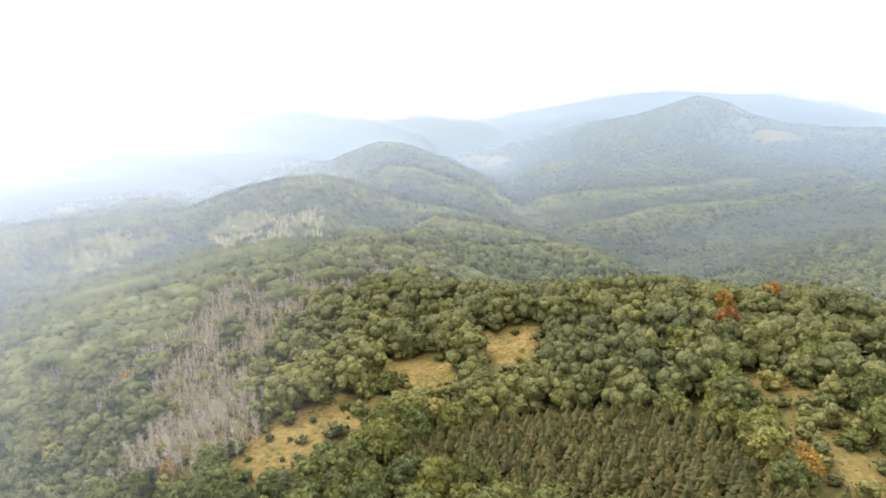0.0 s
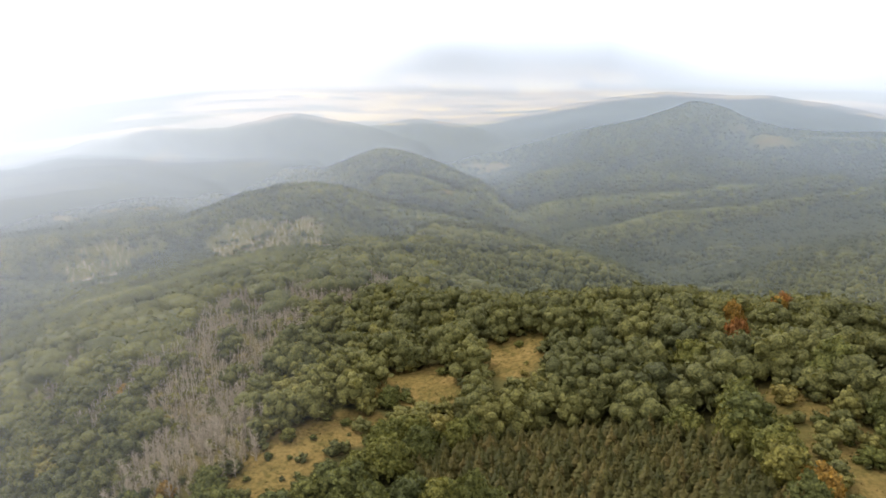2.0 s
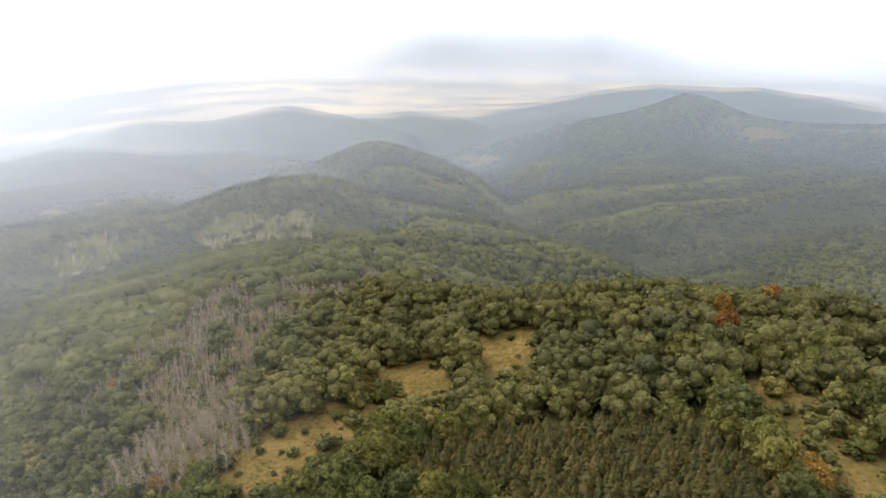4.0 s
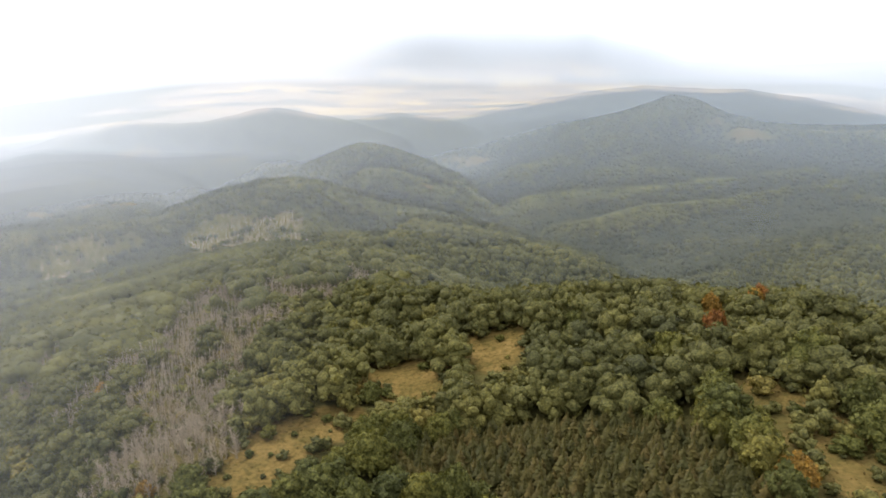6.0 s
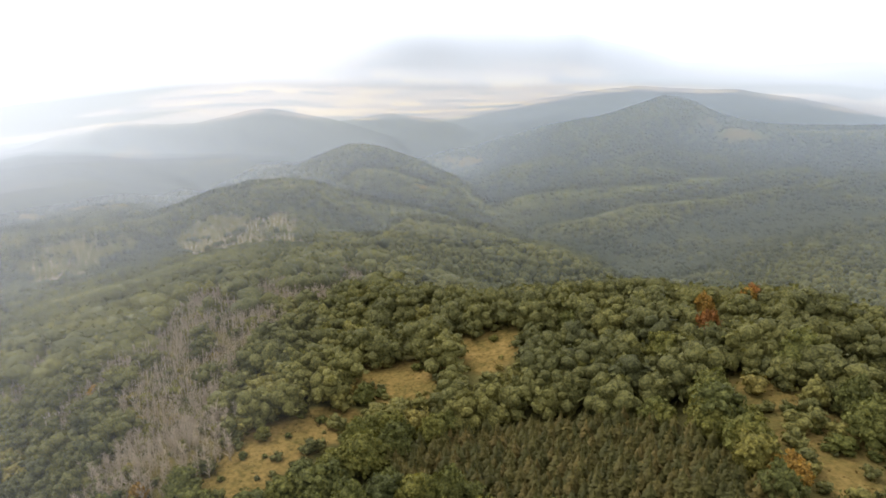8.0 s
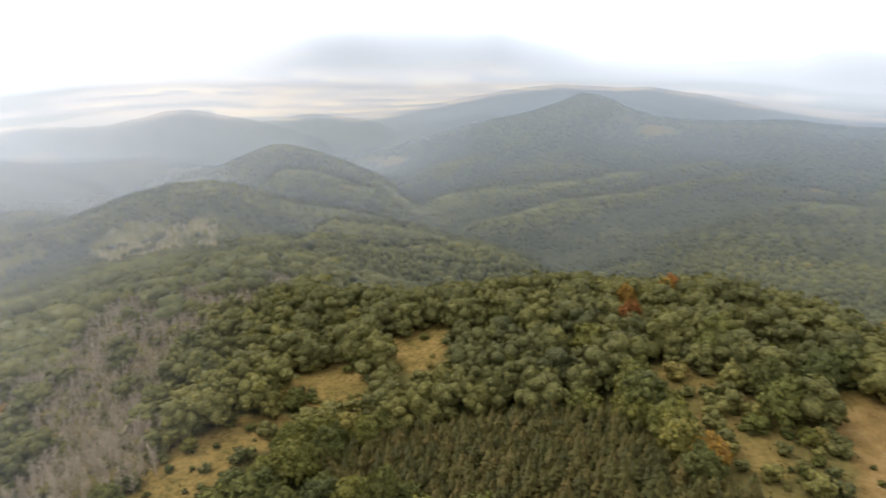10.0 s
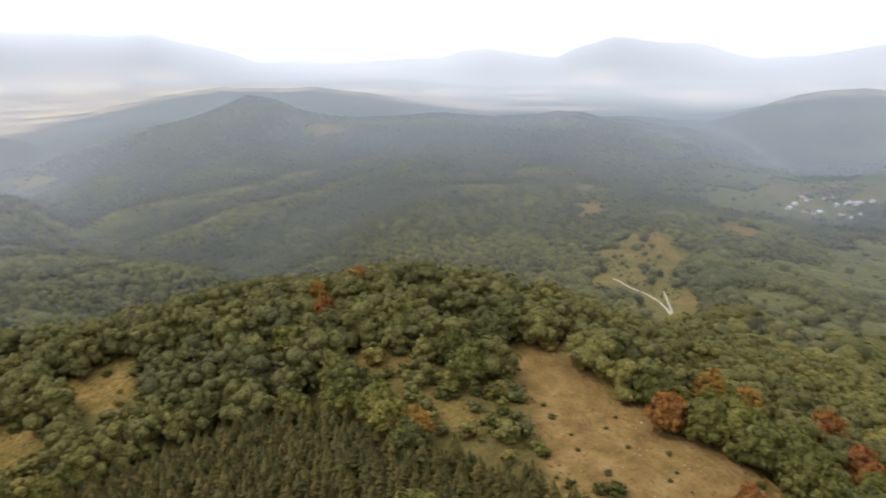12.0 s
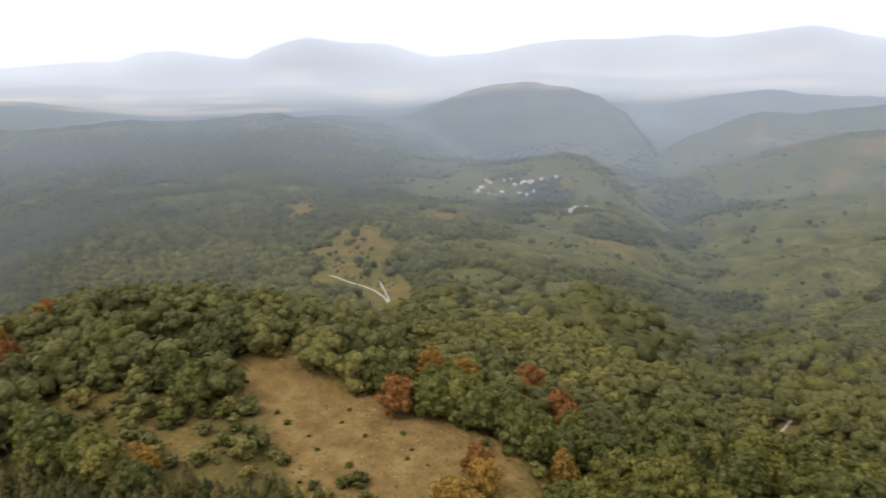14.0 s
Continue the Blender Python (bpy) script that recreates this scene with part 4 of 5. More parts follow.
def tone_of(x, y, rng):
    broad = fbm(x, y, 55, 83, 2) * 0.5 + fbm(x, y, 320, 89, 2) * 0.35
    # relief shading painted into the leaf tone: paler ribs, darker hollows
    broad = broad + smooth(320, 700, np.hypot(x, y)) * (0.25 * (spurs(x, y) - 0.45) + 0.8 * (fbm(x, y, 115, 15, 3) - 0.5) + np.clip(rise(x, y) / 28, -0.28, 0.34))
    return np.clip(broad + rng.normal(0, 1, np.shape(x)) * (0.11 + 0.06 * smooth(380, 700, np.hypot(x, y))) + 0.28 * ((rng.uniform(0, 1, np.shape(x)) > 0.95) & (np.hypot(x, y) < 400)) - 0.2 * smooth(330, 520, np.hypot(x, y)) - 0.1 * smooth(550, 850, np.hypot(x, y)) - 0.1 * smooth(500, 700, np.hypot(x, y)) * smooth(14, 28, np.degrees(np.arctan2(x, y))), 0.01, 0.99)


rng = np.random.default_rng(7)
MID_CROWNS = [crown_shape(rng, 2, 3, 0.22, 0, 5) for _ in range(9)]
SMALL_CROWNS = [crown_shape(rng, 0, 0, 0, 0, 5) for _ in range(9)]
TINY_CROWNS = [crown_shape(rng, 0, 0, 0, -1, 4) for _ in range(9)]


def stand(x, y, cut=0.5):
    """Which of the places carry living trees."""
    thin = np.where(np.hypot(x, y) > 235, rng.uniform(0.2, 0.95, np.shape(x)), cut)
    return (open_ground(x, y) < thin) & (dead_share(x, y) < rng.uniform(0.3, 0.85, np.shape(x)))


def forest(name, near, far, spacing, shapes, size, label):
    x, y = scatter(rng, (-39, 98), near, far, spacing)
    keep = stand(x, y)
    x, y = x[keep], y[keep]
    # young growth is low, with only a few grown trees in it
    young = scrub_share(x, y)
    keep = rng.uniform(0, 1, len(x)) > 0.9 * young
    x, y, young = x[keep], y[keep], young[keep]
    small = young * (rng.uniform(0, 1, len(x)) < 0.85)
    age = 0.8 + 0.62 * smooth(0.3, 0.7, fbm(x, y, 75, 113, 3))
    width = size(np.hypot(x, y)) * np.clip(rng.lognormal(-0.02, 0.4, len(x)), 0.45, 2.0) * (1 - 0.62 * small) * age
    height = np.clip(width * rng.uniform(0.7, 1.1, len(x)) * np.interp(np.hypot(x, y), (430, 720), (1.3, 1.0)), 1.2, 5.4) * (1 - 0.3 * small)
    width = np.minimum(width * 1.14, 9.5)
    # clumps of grown trees in the eastern hollows
    grown = smooth(0.52, 0.62, fbm(x, y, 48, 107, 2)) * smooth(52, 62, np.degrees(np.arctan2(x, y))) * (1 - young)
    width, height = width * (1 + 0.45 * grown), height * (1 + 0.3 * grown)
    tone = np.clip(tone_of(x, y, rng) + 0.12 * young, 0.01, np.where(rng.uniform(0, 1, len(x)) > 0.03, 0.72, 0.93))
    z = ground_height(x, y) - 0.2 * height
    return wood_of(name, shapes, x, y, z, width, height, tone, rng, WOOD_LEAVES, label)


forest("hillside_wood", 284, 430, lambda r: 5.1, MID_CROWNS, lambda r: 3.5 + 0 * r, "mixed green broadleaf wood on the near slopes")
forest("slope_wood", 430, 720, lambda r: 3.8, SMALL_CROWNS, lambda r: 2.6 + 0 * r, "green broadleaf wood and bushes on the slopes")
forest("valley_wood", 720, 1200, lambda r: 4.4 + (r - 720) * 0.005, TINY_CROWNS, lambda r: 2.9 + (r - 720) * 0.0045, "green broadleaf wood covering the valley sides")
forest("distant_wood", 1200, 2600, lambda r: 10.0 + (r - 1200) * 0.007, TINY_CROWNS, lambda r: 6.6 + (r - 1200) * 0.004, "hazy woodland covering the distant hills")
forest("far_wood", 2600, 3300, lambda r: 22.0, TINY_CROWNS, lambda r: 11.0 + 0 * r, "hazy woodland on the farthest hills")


# ---- single trees on the plateau ----
def part(name, verts, faces, look_of, parent=None, label=""):
    made = new(name, mesh_from(name, verts, faces))
    made.data.materials.append(look_of)
    made.data.polygons.foreach_set("use_smooth", np.ones(len(made.data.polygons), bool))
    if parent:
        made.parent = parent
    return tagged(made, label)


def shades(low, high):
    return ((0, low), (1, high))


DARK_GREEN = leaf_material("dark_green_leaves", shades((0.080, 0.087, 0.035), (0.112, 0.117, 0.040)))
MID_GREEN = leaf_material("green_leaves", shades((0.118, 0.122, 0.041), (0.157, 0.156, 0.046)))
OLIVE = leaf_material("olive_leaves", shades((0.152, 0.150, 0.043), (0.198, 0.182, 0.047)))


def tree_kind(rng, name, leaves_look, label, group, seeds):
    """Models of one sort of tree with a crown radius of 5 m, kept far from sight until they are copied."""
    models = []
    for _ in range(seeds):
        root = new(name)
        v, f = crown_shape(rng, 29, 14, 0.085, 2, 8)
        part("crown", v * np.array((5.0, 5.0, 5.4)), f, leaves_look, root)
        v, f = trunk_shape(rng, 6.0, 0.24)
        part("trunk", v, f, BARK, root)
        models.append(tagged(root, label, "tree", group))
    return models


PLANTED = []


def plant(models, x, y, width, height, turn, sink=0.4):
    """One more tree of that sort, or the model itself the first time."""
    fresh = [model for model in models if model not in PLANTED]
    model = fresh[0] if fresh else models[int(turn * 1000) % len(models)]
    m = pose(x, y, float(ground_height(x, y)) - sink, 0, 0, math.degrees(turn))
    if model not in PLANTED:
        PLANTED.append(model)
        model.matrix_basis = m
        made = model
    else:
        made = copy_thing(model, m)
    made.scale = (width, width, height)
    return made


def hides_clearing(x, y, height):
    """Places where a tall tree would hide a clearing from the drone's eye: only low growth there, to fit that view."""
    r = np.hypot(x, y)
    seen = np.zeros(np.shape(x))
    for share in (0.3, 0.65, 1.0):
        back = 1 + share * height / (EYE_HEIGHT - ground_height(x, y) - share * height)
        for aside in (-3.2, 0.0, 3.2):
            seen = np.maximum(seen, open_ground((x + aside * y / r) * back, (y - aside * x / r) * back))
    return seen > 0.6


SORTS = {
    "dark": tree_kind(rng, "broadleaf_tree", DARK_GREEN, "deciduous tree with a dense dark green crown in the wood", "trees on the plateau", 4),
    "mid": tree_kind(rng, "broadleaf_tree", MID_GREEN, "deciduous tree with a dense rounded green crown in the wood", "trees on the plateau", 4),
    "olive": tree_kind(rng, "broadleaf_tree", OLIVE, "deciduous tree with a yellowing olive-green crown in the wood", "trees on the plateau", 3),
}
RUSSET_TREES = tree_kind(rng, "autumn_tree", RUSSET, "deciduous tree with a russet red autumn crown", "autumn trees", 2)
ORANGE_TREES = tree_kind(rng, "autumn_tree", ORANGE, "deciduous tree with an orange autumn crown", "autumn trees", 2)
YELLOW_TREES = tree_kind(rng, "autumn_tree", YELLOW, "deciduous tree with a pale yellow-green autumn crown", "autumn trees", 2)

# autumn trees and lone trees with places of their own: sort, x, y, crown radius, height
SINGLE = (
    (RUSSET_TREES, 110, 82, 4.2, 10.5), (RUSSET_TREES, 115, 83, 3, 8), (RUSSET_TREES, 157, 73, 5.4, 14), (RUSSET_TREES, 146, 60, 5, 13), (RUSSET_TREES, 143, 55, 4, 12),
    (ORANGE_TREES, 97, 53, 4, 7), (ORANGE_TREES, 131, 77, 4.4, 13), (ORANGE_TREES, 130, 86, 4.4, 13), (ORANGE_TREES, 89, 55, 4, 7), (ORANGE_TREES, 88, 50, 3.7, 6.4),
    (RUSSET_TREES, 100, 56, 3.2, 7), (RUSSET_TREES, 76, 175, 3.7, 14.5), (ORANGE_TREES, 81, 190, 3.6, 13.5), (ORANGE_TREES, 94, 192, 4.2, 12.5), (RUSSET_TREES, 98, 196, 4.2, 13),
    (ORANGE_TREES, 65, 108, 4, 8), (YELLOW_TREES, 61, 113, 5.2, 10), (ORANGE_TREES, -64, 134, 2.4, 5), (YELLOW_TREES, -75, 169, 3.2, 7), (ORANGE_TREES, -115, 221, 2.9, 6),
    (YELLOW_TREES, -25, 249, 4, 9), (ORANGE_TREES, -52, 216, 2.6, 4.8), (YELLOW_TREES, 84, 170, 4.2, 11), (ORANGE_TREES, 132, 44, 3.5, 7.2), (ORANGE_TREES, 113, 44, 3.4, 9),
    (YELLOW_TREES, -33, 215, 4, 9), (SORTS["mid"], 93, 125, 5.0, 10), (SORTS["mid"], 91, 132, 4.6, 11), (SORTS["mid"], 88, 150, 6.4, 13), (SORTS["olive"], 62, 168, 5.6, 12),
    (SORTS["olive"], 64, 142, 5.8, 12), (SORTS["mid"], 42, 193, 4.2, 10), (SORTS["mid"], -17, 168, 3.4, 7), (SORTS["dark"], 103, 131, 5.6, 11), (SORTS["mid"], 110, 132, 5.6, 11),
)
for sort, x, y, radius, height in SINGLE:
    plant(sort, x, y, radius / 5, height / 10.4, (x * 0.37 + y * 0.11) % 6.28)
single_x, single_y = np.array([s[1] for s in SINGLE]), np.array([s[2] for s in SINGLE])

x, y = scatter(rng, (-40, 98), 96, 288, lambda r: 5.9)
crowded = (np.hypot(x[:, None] - single_x, y[:, None] - single_y) < 5.4).any(1)
azimuth = np.degrees(np.arctan2(x, y))
keep = stand(x, y) & (inside(PINES, x, y) < 1.5) & ~crowded & (rng.uniform(0, 1, len(x)) > 0.12 * smooth(5, 22, azimuth))
x, y, azimuth = x[keep], y[keep], azimuth[keep]
radius = rng.uniform(3.2, 6.4, len(x)) * np.interp(azimuth, (-40, -15, 0, 25), (0.82, 0.9, 1.0, 1.1))
height = np.clip(radius * rng.uniform(1.8, 2.7, len(x)), 6, 13) * np.interp(azimuth, (-20, 0, 36, 50, 68, 80), (0.85, 1.0, 1.0, 0.88, 0.88, 1.0))
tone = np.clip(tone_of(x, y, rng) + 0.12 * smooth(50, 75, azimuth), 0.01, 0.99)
# trees between the eye and a clearing are lowered to keep it in view
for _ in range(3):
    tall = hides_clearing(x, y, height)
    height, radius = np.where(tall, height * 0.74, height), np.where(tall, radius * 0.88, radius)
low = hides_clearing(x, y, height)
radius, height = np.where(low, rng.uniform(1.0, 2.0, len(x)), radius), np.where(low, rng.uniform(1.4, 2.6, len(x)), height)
reach = np.hypot(x, y)
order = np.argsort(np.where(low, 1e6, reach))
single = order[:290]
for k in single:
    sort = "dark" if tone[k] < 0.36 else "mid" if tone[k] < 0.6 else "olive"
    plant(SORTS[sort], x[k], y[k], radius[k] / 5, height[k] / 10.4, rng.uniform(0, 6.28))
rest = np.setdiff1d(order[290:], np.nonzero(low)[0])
PLATEAU_CROWNS = [crown_shape(rng, 10, 5, 0.135, 1, 7) for _ in range(7)]
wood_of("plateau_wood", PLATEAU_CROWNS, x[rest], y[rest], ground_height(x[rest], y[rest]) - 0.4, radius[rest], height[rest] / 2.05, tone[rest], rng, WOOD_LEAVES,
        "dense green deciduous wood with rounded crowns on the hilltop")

# ---- the young pine plantation ----
def pine_models(rng, count):
    models = []
    for _ in range(count):
        root = new("pine_tree")
        v, f = pine_shape(rng, 12, 10)
        part("crown", v * 10, f, NEEDLES, root)
        v, f = stick(rng, (0, 0, -0.5), (0, 0, 8.5), 0.13, 0.03, 6)
        part("trunk", v, f, BARK, root)
        models.append(tagged(root, "young pine with dull green and brownish needles in a plantation", "pine", "pine plantation"))
    return models


PINE_TREES = pine_models(rng, 6)
px, py = scatter(rng, (-42, 102), 70, 150, lambda r: 2.2, 0.5)
keep = inside(PINES, px, py) > 0
px, py = px[keep], py[keep]
pines_by_reach = np.argsort(np.hypot(px, py))
for k in pines_by_reach[:298]:
    tall = rng.uniform(0.45, 0.80)
    plant(PINE_TREES, px[k], py[k], tall * rng.uniform(1.15, 1.6), tall, rng.uniform(0, 6.28), 0.1)
more = pines_by_reach[298:]
if len(more):
    tall = rng.uniform(4.4, 7.4, len(more))
    wood_of("pine_stand", [pine_shape(rng) for _ in range(4)], px[more], py[more], ground_height(px[more], py[more]) - 0.1, tall * 1.4, tall, rng.uniform(0, 1, len(more)), rng, WOOD_NEEDLES,
            "young pines with dull green and brownish needles in rows")

# ---- dead, leafless trees on the west flank ----
SNAGS = []
for _ in range(6):
    v, f = snag_shape(rng, 34)
    snag = part("dead_tree", v * np.array((10, 10, 6.8)), f, DEAD_BARK)
    SNAGS.append(tagged(snag, "leafless dead tree with a grey trunk and bare branches", "dead tree", "dead trees on the flank"))
dx, dy = scatter(rng, (-42, 10), 125, 420, lambda r: 2.5)
keep = dead_share(dx, dy) > rng.uniform(0.25, 0.9, len(dx))
dx, dy = dx[keep], dy[keep]
by_reach = np.argsort(np.hypot(dx, dy))
for k in by_reach[:290]:
    tall = rng.uniform(0.55, 1.0)
    plant(SNAGS, dx[k], dy[k], tall, tall, rng.uniform(0, 6.28), 0.1)
more = by_reach[290:]
fx, fy = scatter(rng, (-42, 10), 420, 1250, lambda r: 3.9 + (r - 420) * 0.002)
keep = dead_share(fx, fy) > rng.uniform(0.3, 0.95, len(fx))
fx, fy = np.r_[dx[more], fx[keep]], np.r_[dy[more], fy[keep]]
tall = rng.uniform(4, 6.8, len(fx))
wood_of("dead_wood", [snag_shape(rng, 10, 1.35) for _ in range(5)], fx, fy, ground_height(fx, fy) - 0.3, tall * 1.5, tall, rng.uniform(0, 1, len(fx)), rng, DEAD_BARK,
        "stands of leafless grey dead trees on the slope", "dead wood")

# low shrubs among the dead trees, on the edges of clearings, in the scrub and where trees would block the view
ux, uy = scatter(rng, (-42, 102), 100, 420, lambda r: 3.6)
wild = np.maximum.reduce([smooth(0.15, 0.6, dead_share(ux, uy)) * 0.55, smooth(2, 0.2, np.abs(open_ground(ux, uy) - 0.45) * 4) * 0.8 * (np.hypot(ux, uy) < 230)])
scrubby = inside(CLEARINGS["scrub"], ux, uy) > -2
wild = np.maximum(wild, np.where(scrubby, 0.36, 0))
wild = np.where((inside(BARE, ux, uy) > 2.0) | (inside(PINES, ux, uy) > -1), 0, wild)
keep = rng.uniform(0, 1, len(ux)) < wild
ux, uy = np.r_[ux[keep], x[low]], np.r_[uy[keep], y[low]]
size = 0.5 + 2.0 * rng.uniform(0, 1, len(ux)) ** 1.6 * np.where(inside(CLEARINGS["scrub"], ux, uy) > -4, 1.3, 1)
wood_of("scrub_growth", [crown_shape(rng, 5, 6, 0.2, 0, 5) for _ in range(5)], ux, uy, ground_height(ux, uy) - 0.2, size, size * 0.85, rng.uniform(0.2, 0.95, len(ux)), rng, WOOD_LEAVES,
        "low green and yellowing shrubs along the edges of the clearings", "shrubs")


# low bushes on the glade of the hill beyond
hx, hy = scatter(rng, (42, 60), 380, 720, lambda r: 5.0)
keep = (inside(FIELDS[0][1], hx, hy) > -8) & (rng.uniform(0, 1, len(hx)) < 0.2 + 0.5 * smooth(0.45, 0.6, fbm(hx, hy, 30, 97, 2)))
hx, hy = hx[keep], hy[keep]
size = rng.uniform(0.5, 1.9, len(hx))
wood_of("glade_bushes", [crown_shape(rng, 0, 0, 0, 0, 5) for _ in range(5)], hx, hy, ground_height(hx, hy) - 0.2, size, size * 0.7, rng.uniform(0.3, 0.8, len(hx)), rng, WOOD_LEAVES,
        "low olive bushes on the dry hillside glade", "shrubs")


# ---- bushes that stand alone in the clearings ----
BUSHES = []
for _ in range(4):
    v, f = crown_shape(rng, 14, 14, 0.1, 1, 6)
    BUSHES.append(tagged(part("bush", v, f, SHRUB), "low rounded dark green bush standing in dry grass", "bush", "bushes in the clearings"))
for x, y, radius, height in (
    (81, 119, 3.4, 3.4), (79, 134, 1.8, 2.2), (89, 113, 2.8, 3.8), (86, 116, 1.8, 2.2), (83, 89, 1.5, 2.0), (94, 99, 0.9, 1.2), (90, 87, 0.6, 0.7), (89, 78, 0.9, 1.0), (86, 73, 2.2, 2.4),
    (84, 75, 1.6, 2.0), (100, 71, 0.5, 0.6), (96, 104, 0.7, 0.9), (101, 90, 0.6, 0.6), (99, 82, 0.6, 0.7), (104, 76, 0.7, 0.8), (106, 92, 0.6, 0.6), (93, 92, 0.5, 0.6), (97, 70, 0.6, 0.7),
    (-40, 150, 2.2, 3.6), (-34, 151, 1.0, 1.4), (-33, 162, 2.6, 3.2), (-3, 184, 2.0, 2.0), (5, 178, 2.2, 2.0), (20, 196, 1.6, 2.0), (77, 147, 2.2, 2.2), (-46, 135, 1.0, 1.2), (-43, 143, 1.3, 1.4),
    (-27, 158, 1.6, 2.0), (-24, 168, 2.4, 3.0), (-13, 171, 2.0, 2.4), (86, 106, 1.6, 1.8), (82, 103, 2.0, 2.0), (80, 126, 1.2, 1.3), (91, 119, 1.2, 1.3), (-38, 143, 0.8, 0.9), (110, 60, 1.0, 1.2),
):
    plant(BUSHES, x, y, radius, height / 1.9, (x * 0.7 + y * 0.3) % 6.28, 0.15)

# ---- stones and dry tufts on the bare hilltop ----
STONE, stone_tree, stone_shader = material("pale_stone", 0.9)
stone_tree.links.new(ramp(stone_tree, grain(stone_tree, 4.0), ((0.3, (0.30, 0.26, 0.2)), (0.7, (0.52, 0.47, 0.39)))), stone_shader.inputs["Base Color"])
v, f = BALLS[1]
rock_shapes = [(v * np.random.default_rng(k).uniform(0.6, 1.2, (len(v), 1)) * np.array((1, 0.8, 0.5)), f) for k in range(4)]
sx = np.r_[rng.normal(103, 4.5, 40), rng.uniform(80, 118, 70)]
sy = np.r_[rng.normal(82, 9, 40), rng.uniform(48, 124, 70)]
keep = inside(BARE, sx, sy) > 1
sx, sy = sx[keep], sy[keep]
size = rng.uniform(0.07, 0.22, len(sx)) * np.where(rng.uniform(0, 1, len(sx)) > 0.9, 1.7, 1)
wood_of("field_stones", rock_shapes, sx, sy, ground_height(sx, sy), size, size, rng.uniform(0, 1, len(sx)), rng, STONE, "pale limestone pieces scattered on the bare hilltop", "stones")

TUFT = leaf_material("dry_tufts", ((0, (0.16, 0.12, 0.045)), (0.5, (0.24, 0.17, 0.065)), (1, (0.19, 0.17, 0.05))), "tone")


def tuft_shape(rng, blades=16):
    a, out, up = rng.uniform(0, 6.28, blades), rng.uniform(0.3, 1.0, blades), rng.uniform(0.2, 0.6, blades)
    base = np.c_[np.cos(a) * out * 0.35, np.sin(a) * out * 0.35, np.zeros(blades) - 0.1]
    side = np.c_[-np.sin(a), np.cos(a), np.zeros(blades)] * 0.22
    tip = np.c_[np.cos(a) * out, np.sin(a) * out, up]
    v = np.stack([base - side, base + side, tip], 1).reshape(-1, 3)
    return v, np.arange(3 * blades).reshape(-1, 3)


tx, ty = rng.uniform(-55, 122, 4500), rng.uniform(44, 206, 4500)
meadow = np.maximum.reduce([inside(outline, tx, ty) for outline in CLEARINGS.values()])
bare_in = inside(BARE, tx, ty)
keep = (meadow > -1.5) | ((bare_in > -1.5) & (rng.uniform(0, 1, len(tx)) < np.where(bare_in < 4, 0.7, 0.2)))
tx, ty = tx[keep], ty[keep]
size = rng.uniform(0.22, 0.6, len(tx))
wood_of("grass_tufts", [tuft_shape(rng) for _ in range(5)], tx, ty, ground_height(tx, ty), size, size, rng.uniform(0, 1, len(tx)), rng, TUFT, "dry yellow-brown grass tufts in the clearings", "grass")


# ---- tracks and roads ----
def strip(name, line, wide, look_of, label):
    """A ribbon laid over the ground along a line, with rounded bends."""
    line = np.array(line, float)
    t = np.linspace(0, len(line) - 1, 14 * len(line))
    pts = np.c_[np.interp(t, np.arange(len(line)), line[:, 0]), np.interp(t, np.arange(len(line)), line[:, 1])]
    for _ in range(12):
        pts[1:-1] = 0.25 * pts[:-2] + 0.5 * pts[1:-1] + 0.25 * pts[2:]
    way = np.gradient(pts, axis=0)
    way /= np.linalg.norm(way, axis=1, keepdims=True)
    side = np.c_[-way[:, 1], way[:, 0]]
    edge = wide * (0.5 + 0.12 * (value_noise(pts[:, 0], pts[:, 1], 6, 3) - 0.5))[:, None]
    rows = [pts - side * edge, pts - side * edge * 0.4, pts + side * edge * 0.4, pts + side * edge]
    v = np.concatenate([np.c_[p, ground_height(p[:, 0], p[:, 1]) + h] for p, h in zip(rows, (0.15, 0.45, 0.45, 0.15))])
    n = len(pts)
    i = np.arange(n - 1)
    f = np.concatenate([np.c_[k * n + i, k * n + i + 1, (k + 1) * n + i + 1, (k + 1) * n + i] for k in range(3)])
    made = new(name, mesh_from(name, v, f))
    made.data.materials.append(look_of)
    return tagged(made, label, "track", kind="structure")


TRACK, track_tree, track_shader = material("pale_gravel", 0.95)
track_tree.links.new(ramp(track_tree, grain(track_tree, 0.5), ((0.3, (0.34, 0.29, 0.21)), (0.7, (0.50, 0.43, 0.33)))), track_shader.inputs["Base Color"])
for line, wide, label in zip(TRACKS, (1.7, 1.2, 1.4), ("pale gravel track on the hillside", "pale gravel branch of the hillside track", "pale gravel track in the valley")):
    strip("road", line, wide, TRACK, label)


# ---- the village in the valley ----
def plain_look(name, colour, roughness=0.8):
    made, tree, shader = material(name, roughness)
    tree.links.new(ramp(tree, grain(tree, 0.8), ((0.3, tuple(0.8 * c for c in colour)), (0.7, colour))), shader.inputs["Base Color"])
    return made


WALLS = {"white": plain_look("white_plaster", (0.82, 0.81, 0.78)), "grey": plain_look("grey_plaster", (0.5, 0.48, 0.44))}
ROOFS = {"red": plain_look("red_roof_tiles", (0.26, 0.12, 0.08)), "pale": plain_look("pale_metal_roof", (0.68, 0.69, 0.7), 0.5)}
GLASS = plain_look("dark_window_glass", (0.05, 0.06, 0.07), 0.2)


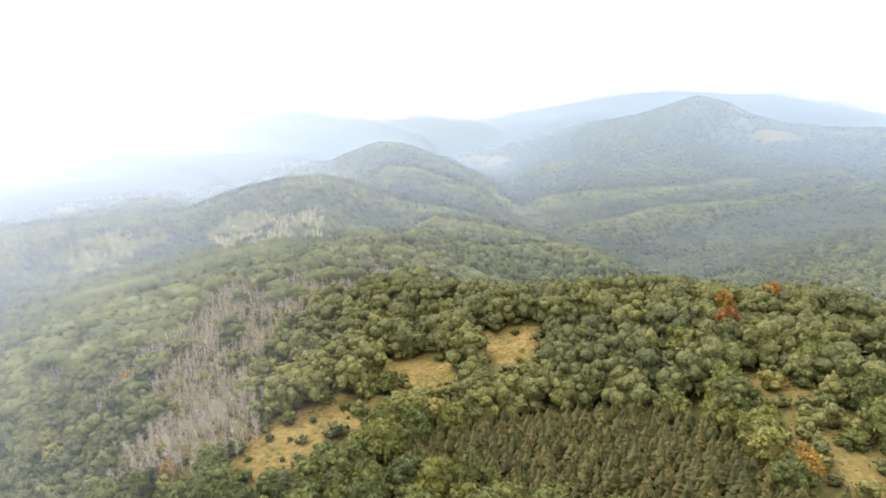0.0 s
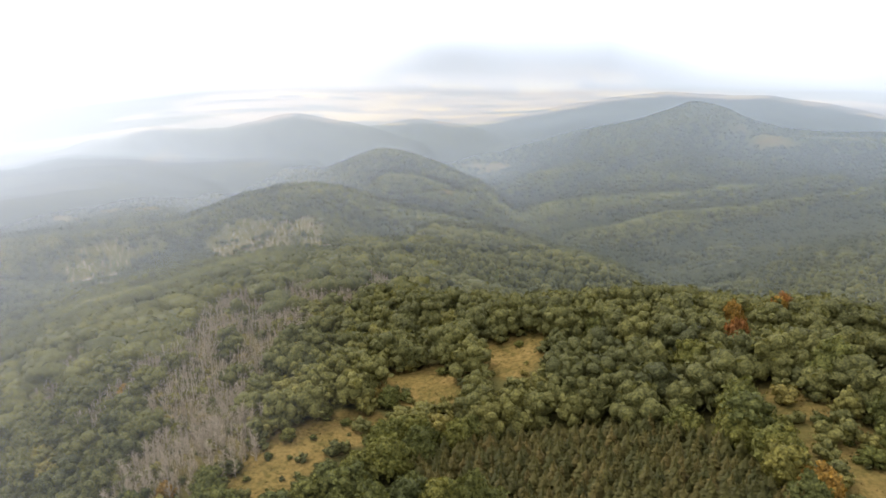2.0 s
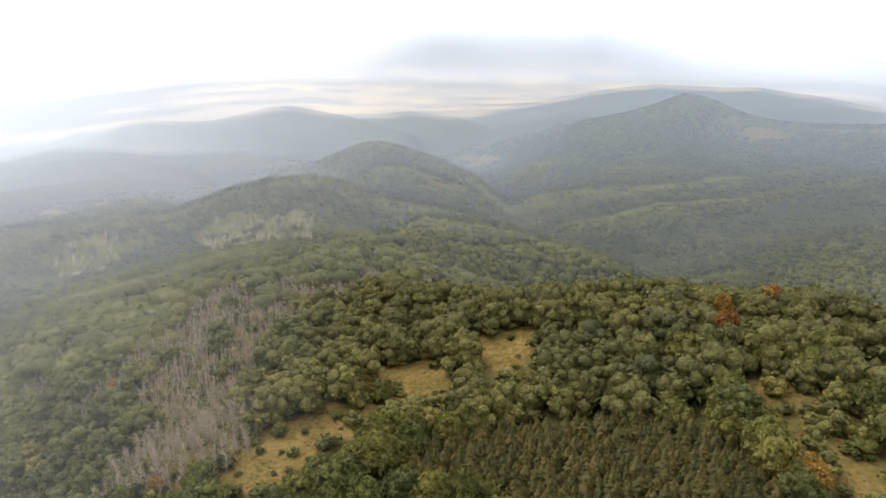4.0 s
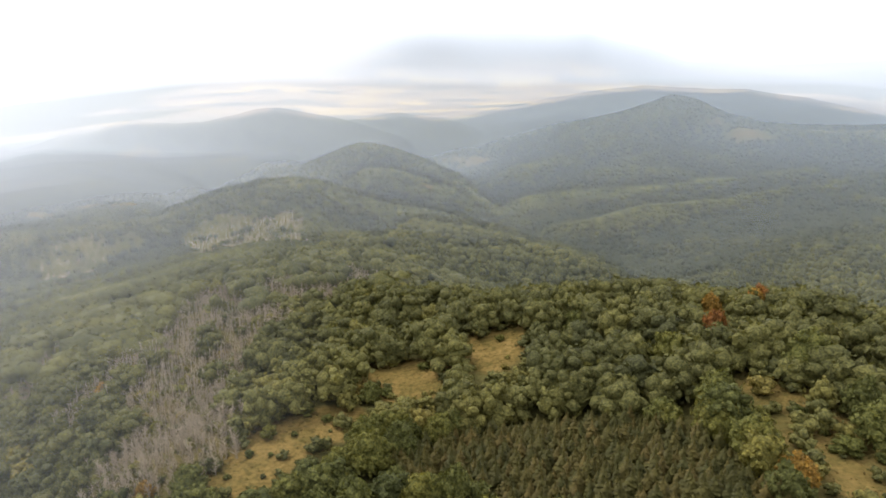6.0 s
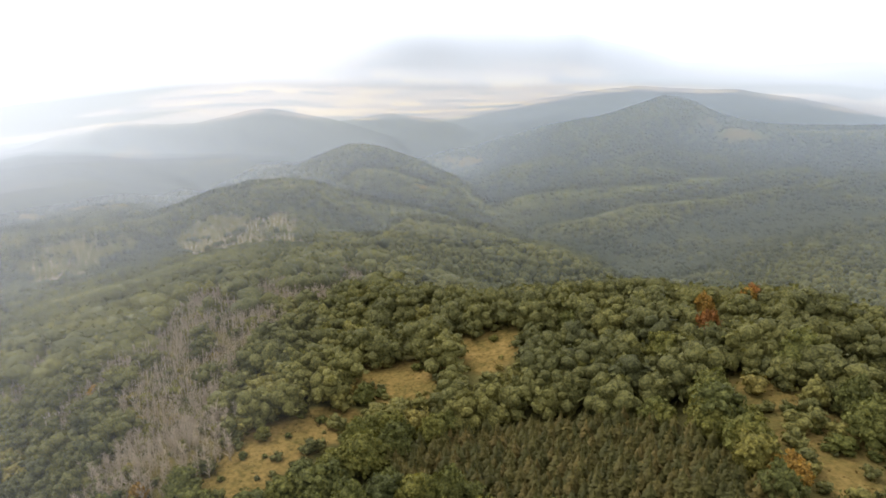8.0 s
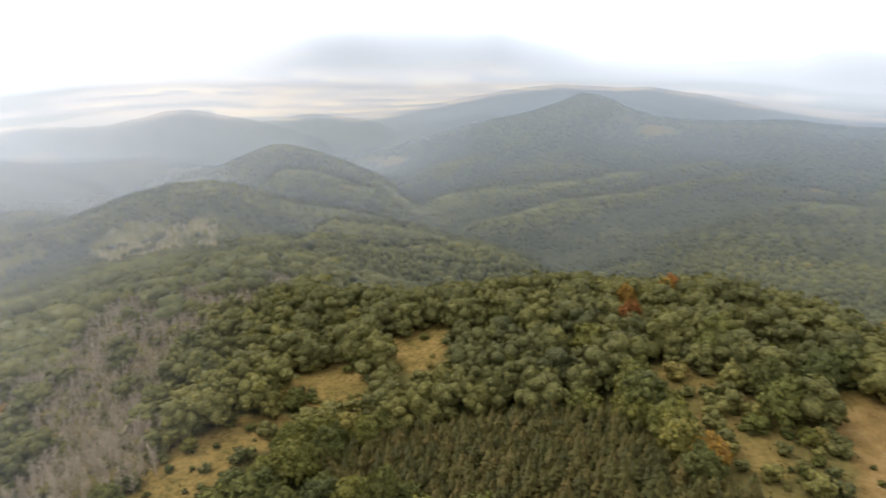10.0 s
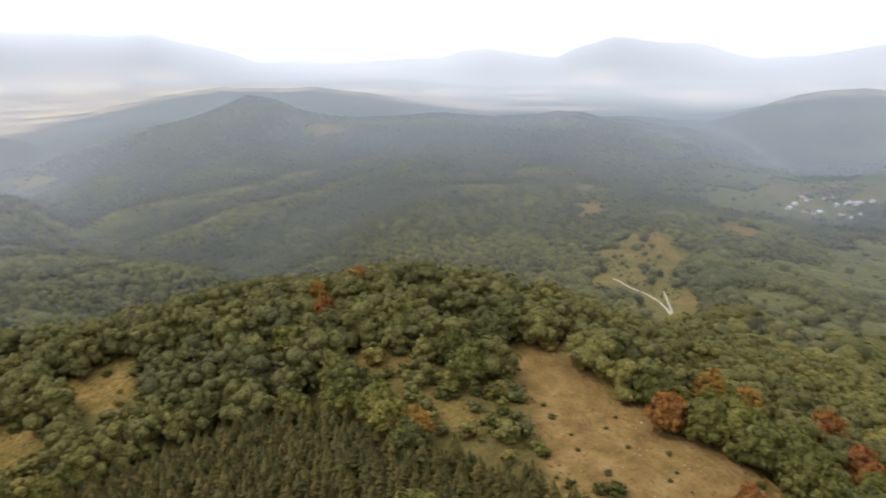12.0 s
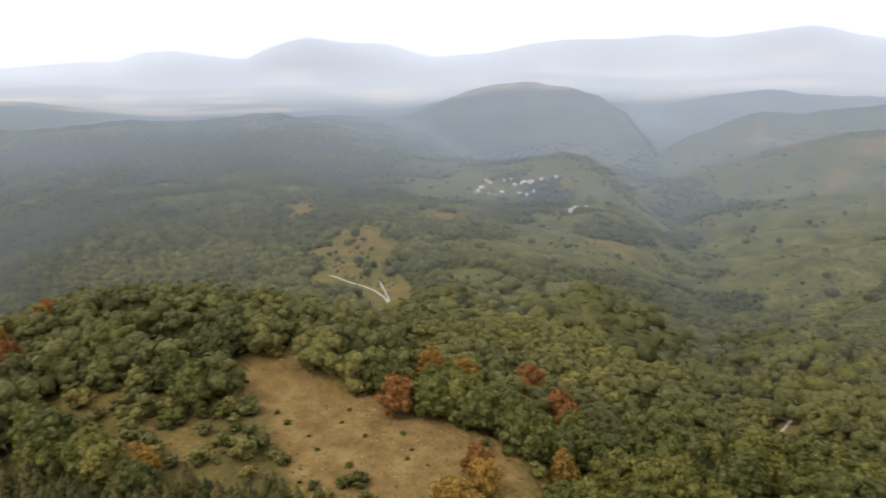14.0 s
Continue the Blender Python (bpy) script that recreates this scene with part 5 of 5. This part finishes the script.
def house(x, y, long, deep, tall, turn, wall, roof):
    root = new("house")
    root.matrix_basis = pose(x, y, float(ground_height(x, y)), 0, 0, turn)
    a, b, h, ridge, eave = long / 2, deep / 2, tall, tall + deep * 0.32, 0.5
    v = [(-a, -b, -3), (a, -b, -3), (a, b, -3), (-a, b, -3), (-a, -b, h), (a, -b, h), (a, b, h), (-a, b, h), (-a, 0, ridge - 0.2), (a, 0, ridge - 0.2)]
    f = [(0, 1, 5), (0, 5, 4), (2, 3, 7), (2, 7, 6), (1, 2, 6), (1, 6, 5), (3, 0, 4), (3, 4, 7), (5, 6, 9), (7, 4, 8)]
    part("wall", v, f, WALLS[wall], root, f"{wall} plaster wall")
    a, b = a + eave, b + eave
    v = [(-a, -b, h - 0.3), (a, -b, h - 0.3), (a, 0, ridge), (-a, 0, ridge), (a, b, h - 0.3), (-a, b, h - 0.3)]
    v = v + [(p, q, r + 0.3) for p, q, r in v]
    f = [(6, 7, 8, 9), (9, 8, 10, 11), (0, 3, 2, 1), (3, 5, 4, 2), (0, 1, 7, 6), (5, 11, 10, 4), (0, 6, 9, 3), (3, 9, 11, 5), (1, 2, 8, 7), (2, 4, 10, 8)]
    part("roof", v, f, ROOFS[roof], root, "red tiled roof" if roof == "red" else "pale metal roof")
    for k in (-0.28, 0.28):
        for side in (-1, 1):
            c, q = k * long, side * (deep / 2 + 0.03)
            v = [(c - 0.6, q, h * 0.45), (c + 0.6, q, h * 0.45), (c + 0.6, q, h * 0.8), (c - 0.6, q, h * 0.8)]
            v = v + [(p, r + side * 0.06, s) for p, r, s in v]
            part("window", v, [(0, 1, 2, 3), (4, 5, 6, 7), (0, 1, 5, 4), (1, 2, 6, 5), (2, 3, 7, 6), (3, 0, 4, 7)], GLASS, root)
    kind_of_roof = "a red tiled roof" if roof == "red" else "a pale metal roof"
    return tagged(root, f"small {wall} plastered house with {kind_of_roof} in the valley", "house", "village houses")


place = random.Random(5)
for x, y in ((1019, 578), (1030, 559), (1034, 548), (1108, 573), (1113, 562), (1099, 595), (1056, 517), (1107, 529), (1062, 493), (1106, 501), (1079, 481), (1100, 517), (1100, 533), (1112, 475), (1048, 545), (1108, 608), (1089, 542), (1094, 477), (1048, 497), (1074, 601), (1007, 395), (1010, 383), (803, 341), (817, 328), (2102, 691), (2076, 692), (2111, 683), (2072, 645), (2041, 645)):
    house(x, y, place.uniform(5, 9.5) if x > 900 else place.uniform(4.5, 7), place.uniform(4.2, 6), place.uniform(2.4, 3.6), place.uniform(0, 180), place.choice(("white", "white", "grey")), place.choice(("red", "pale", "pale")))
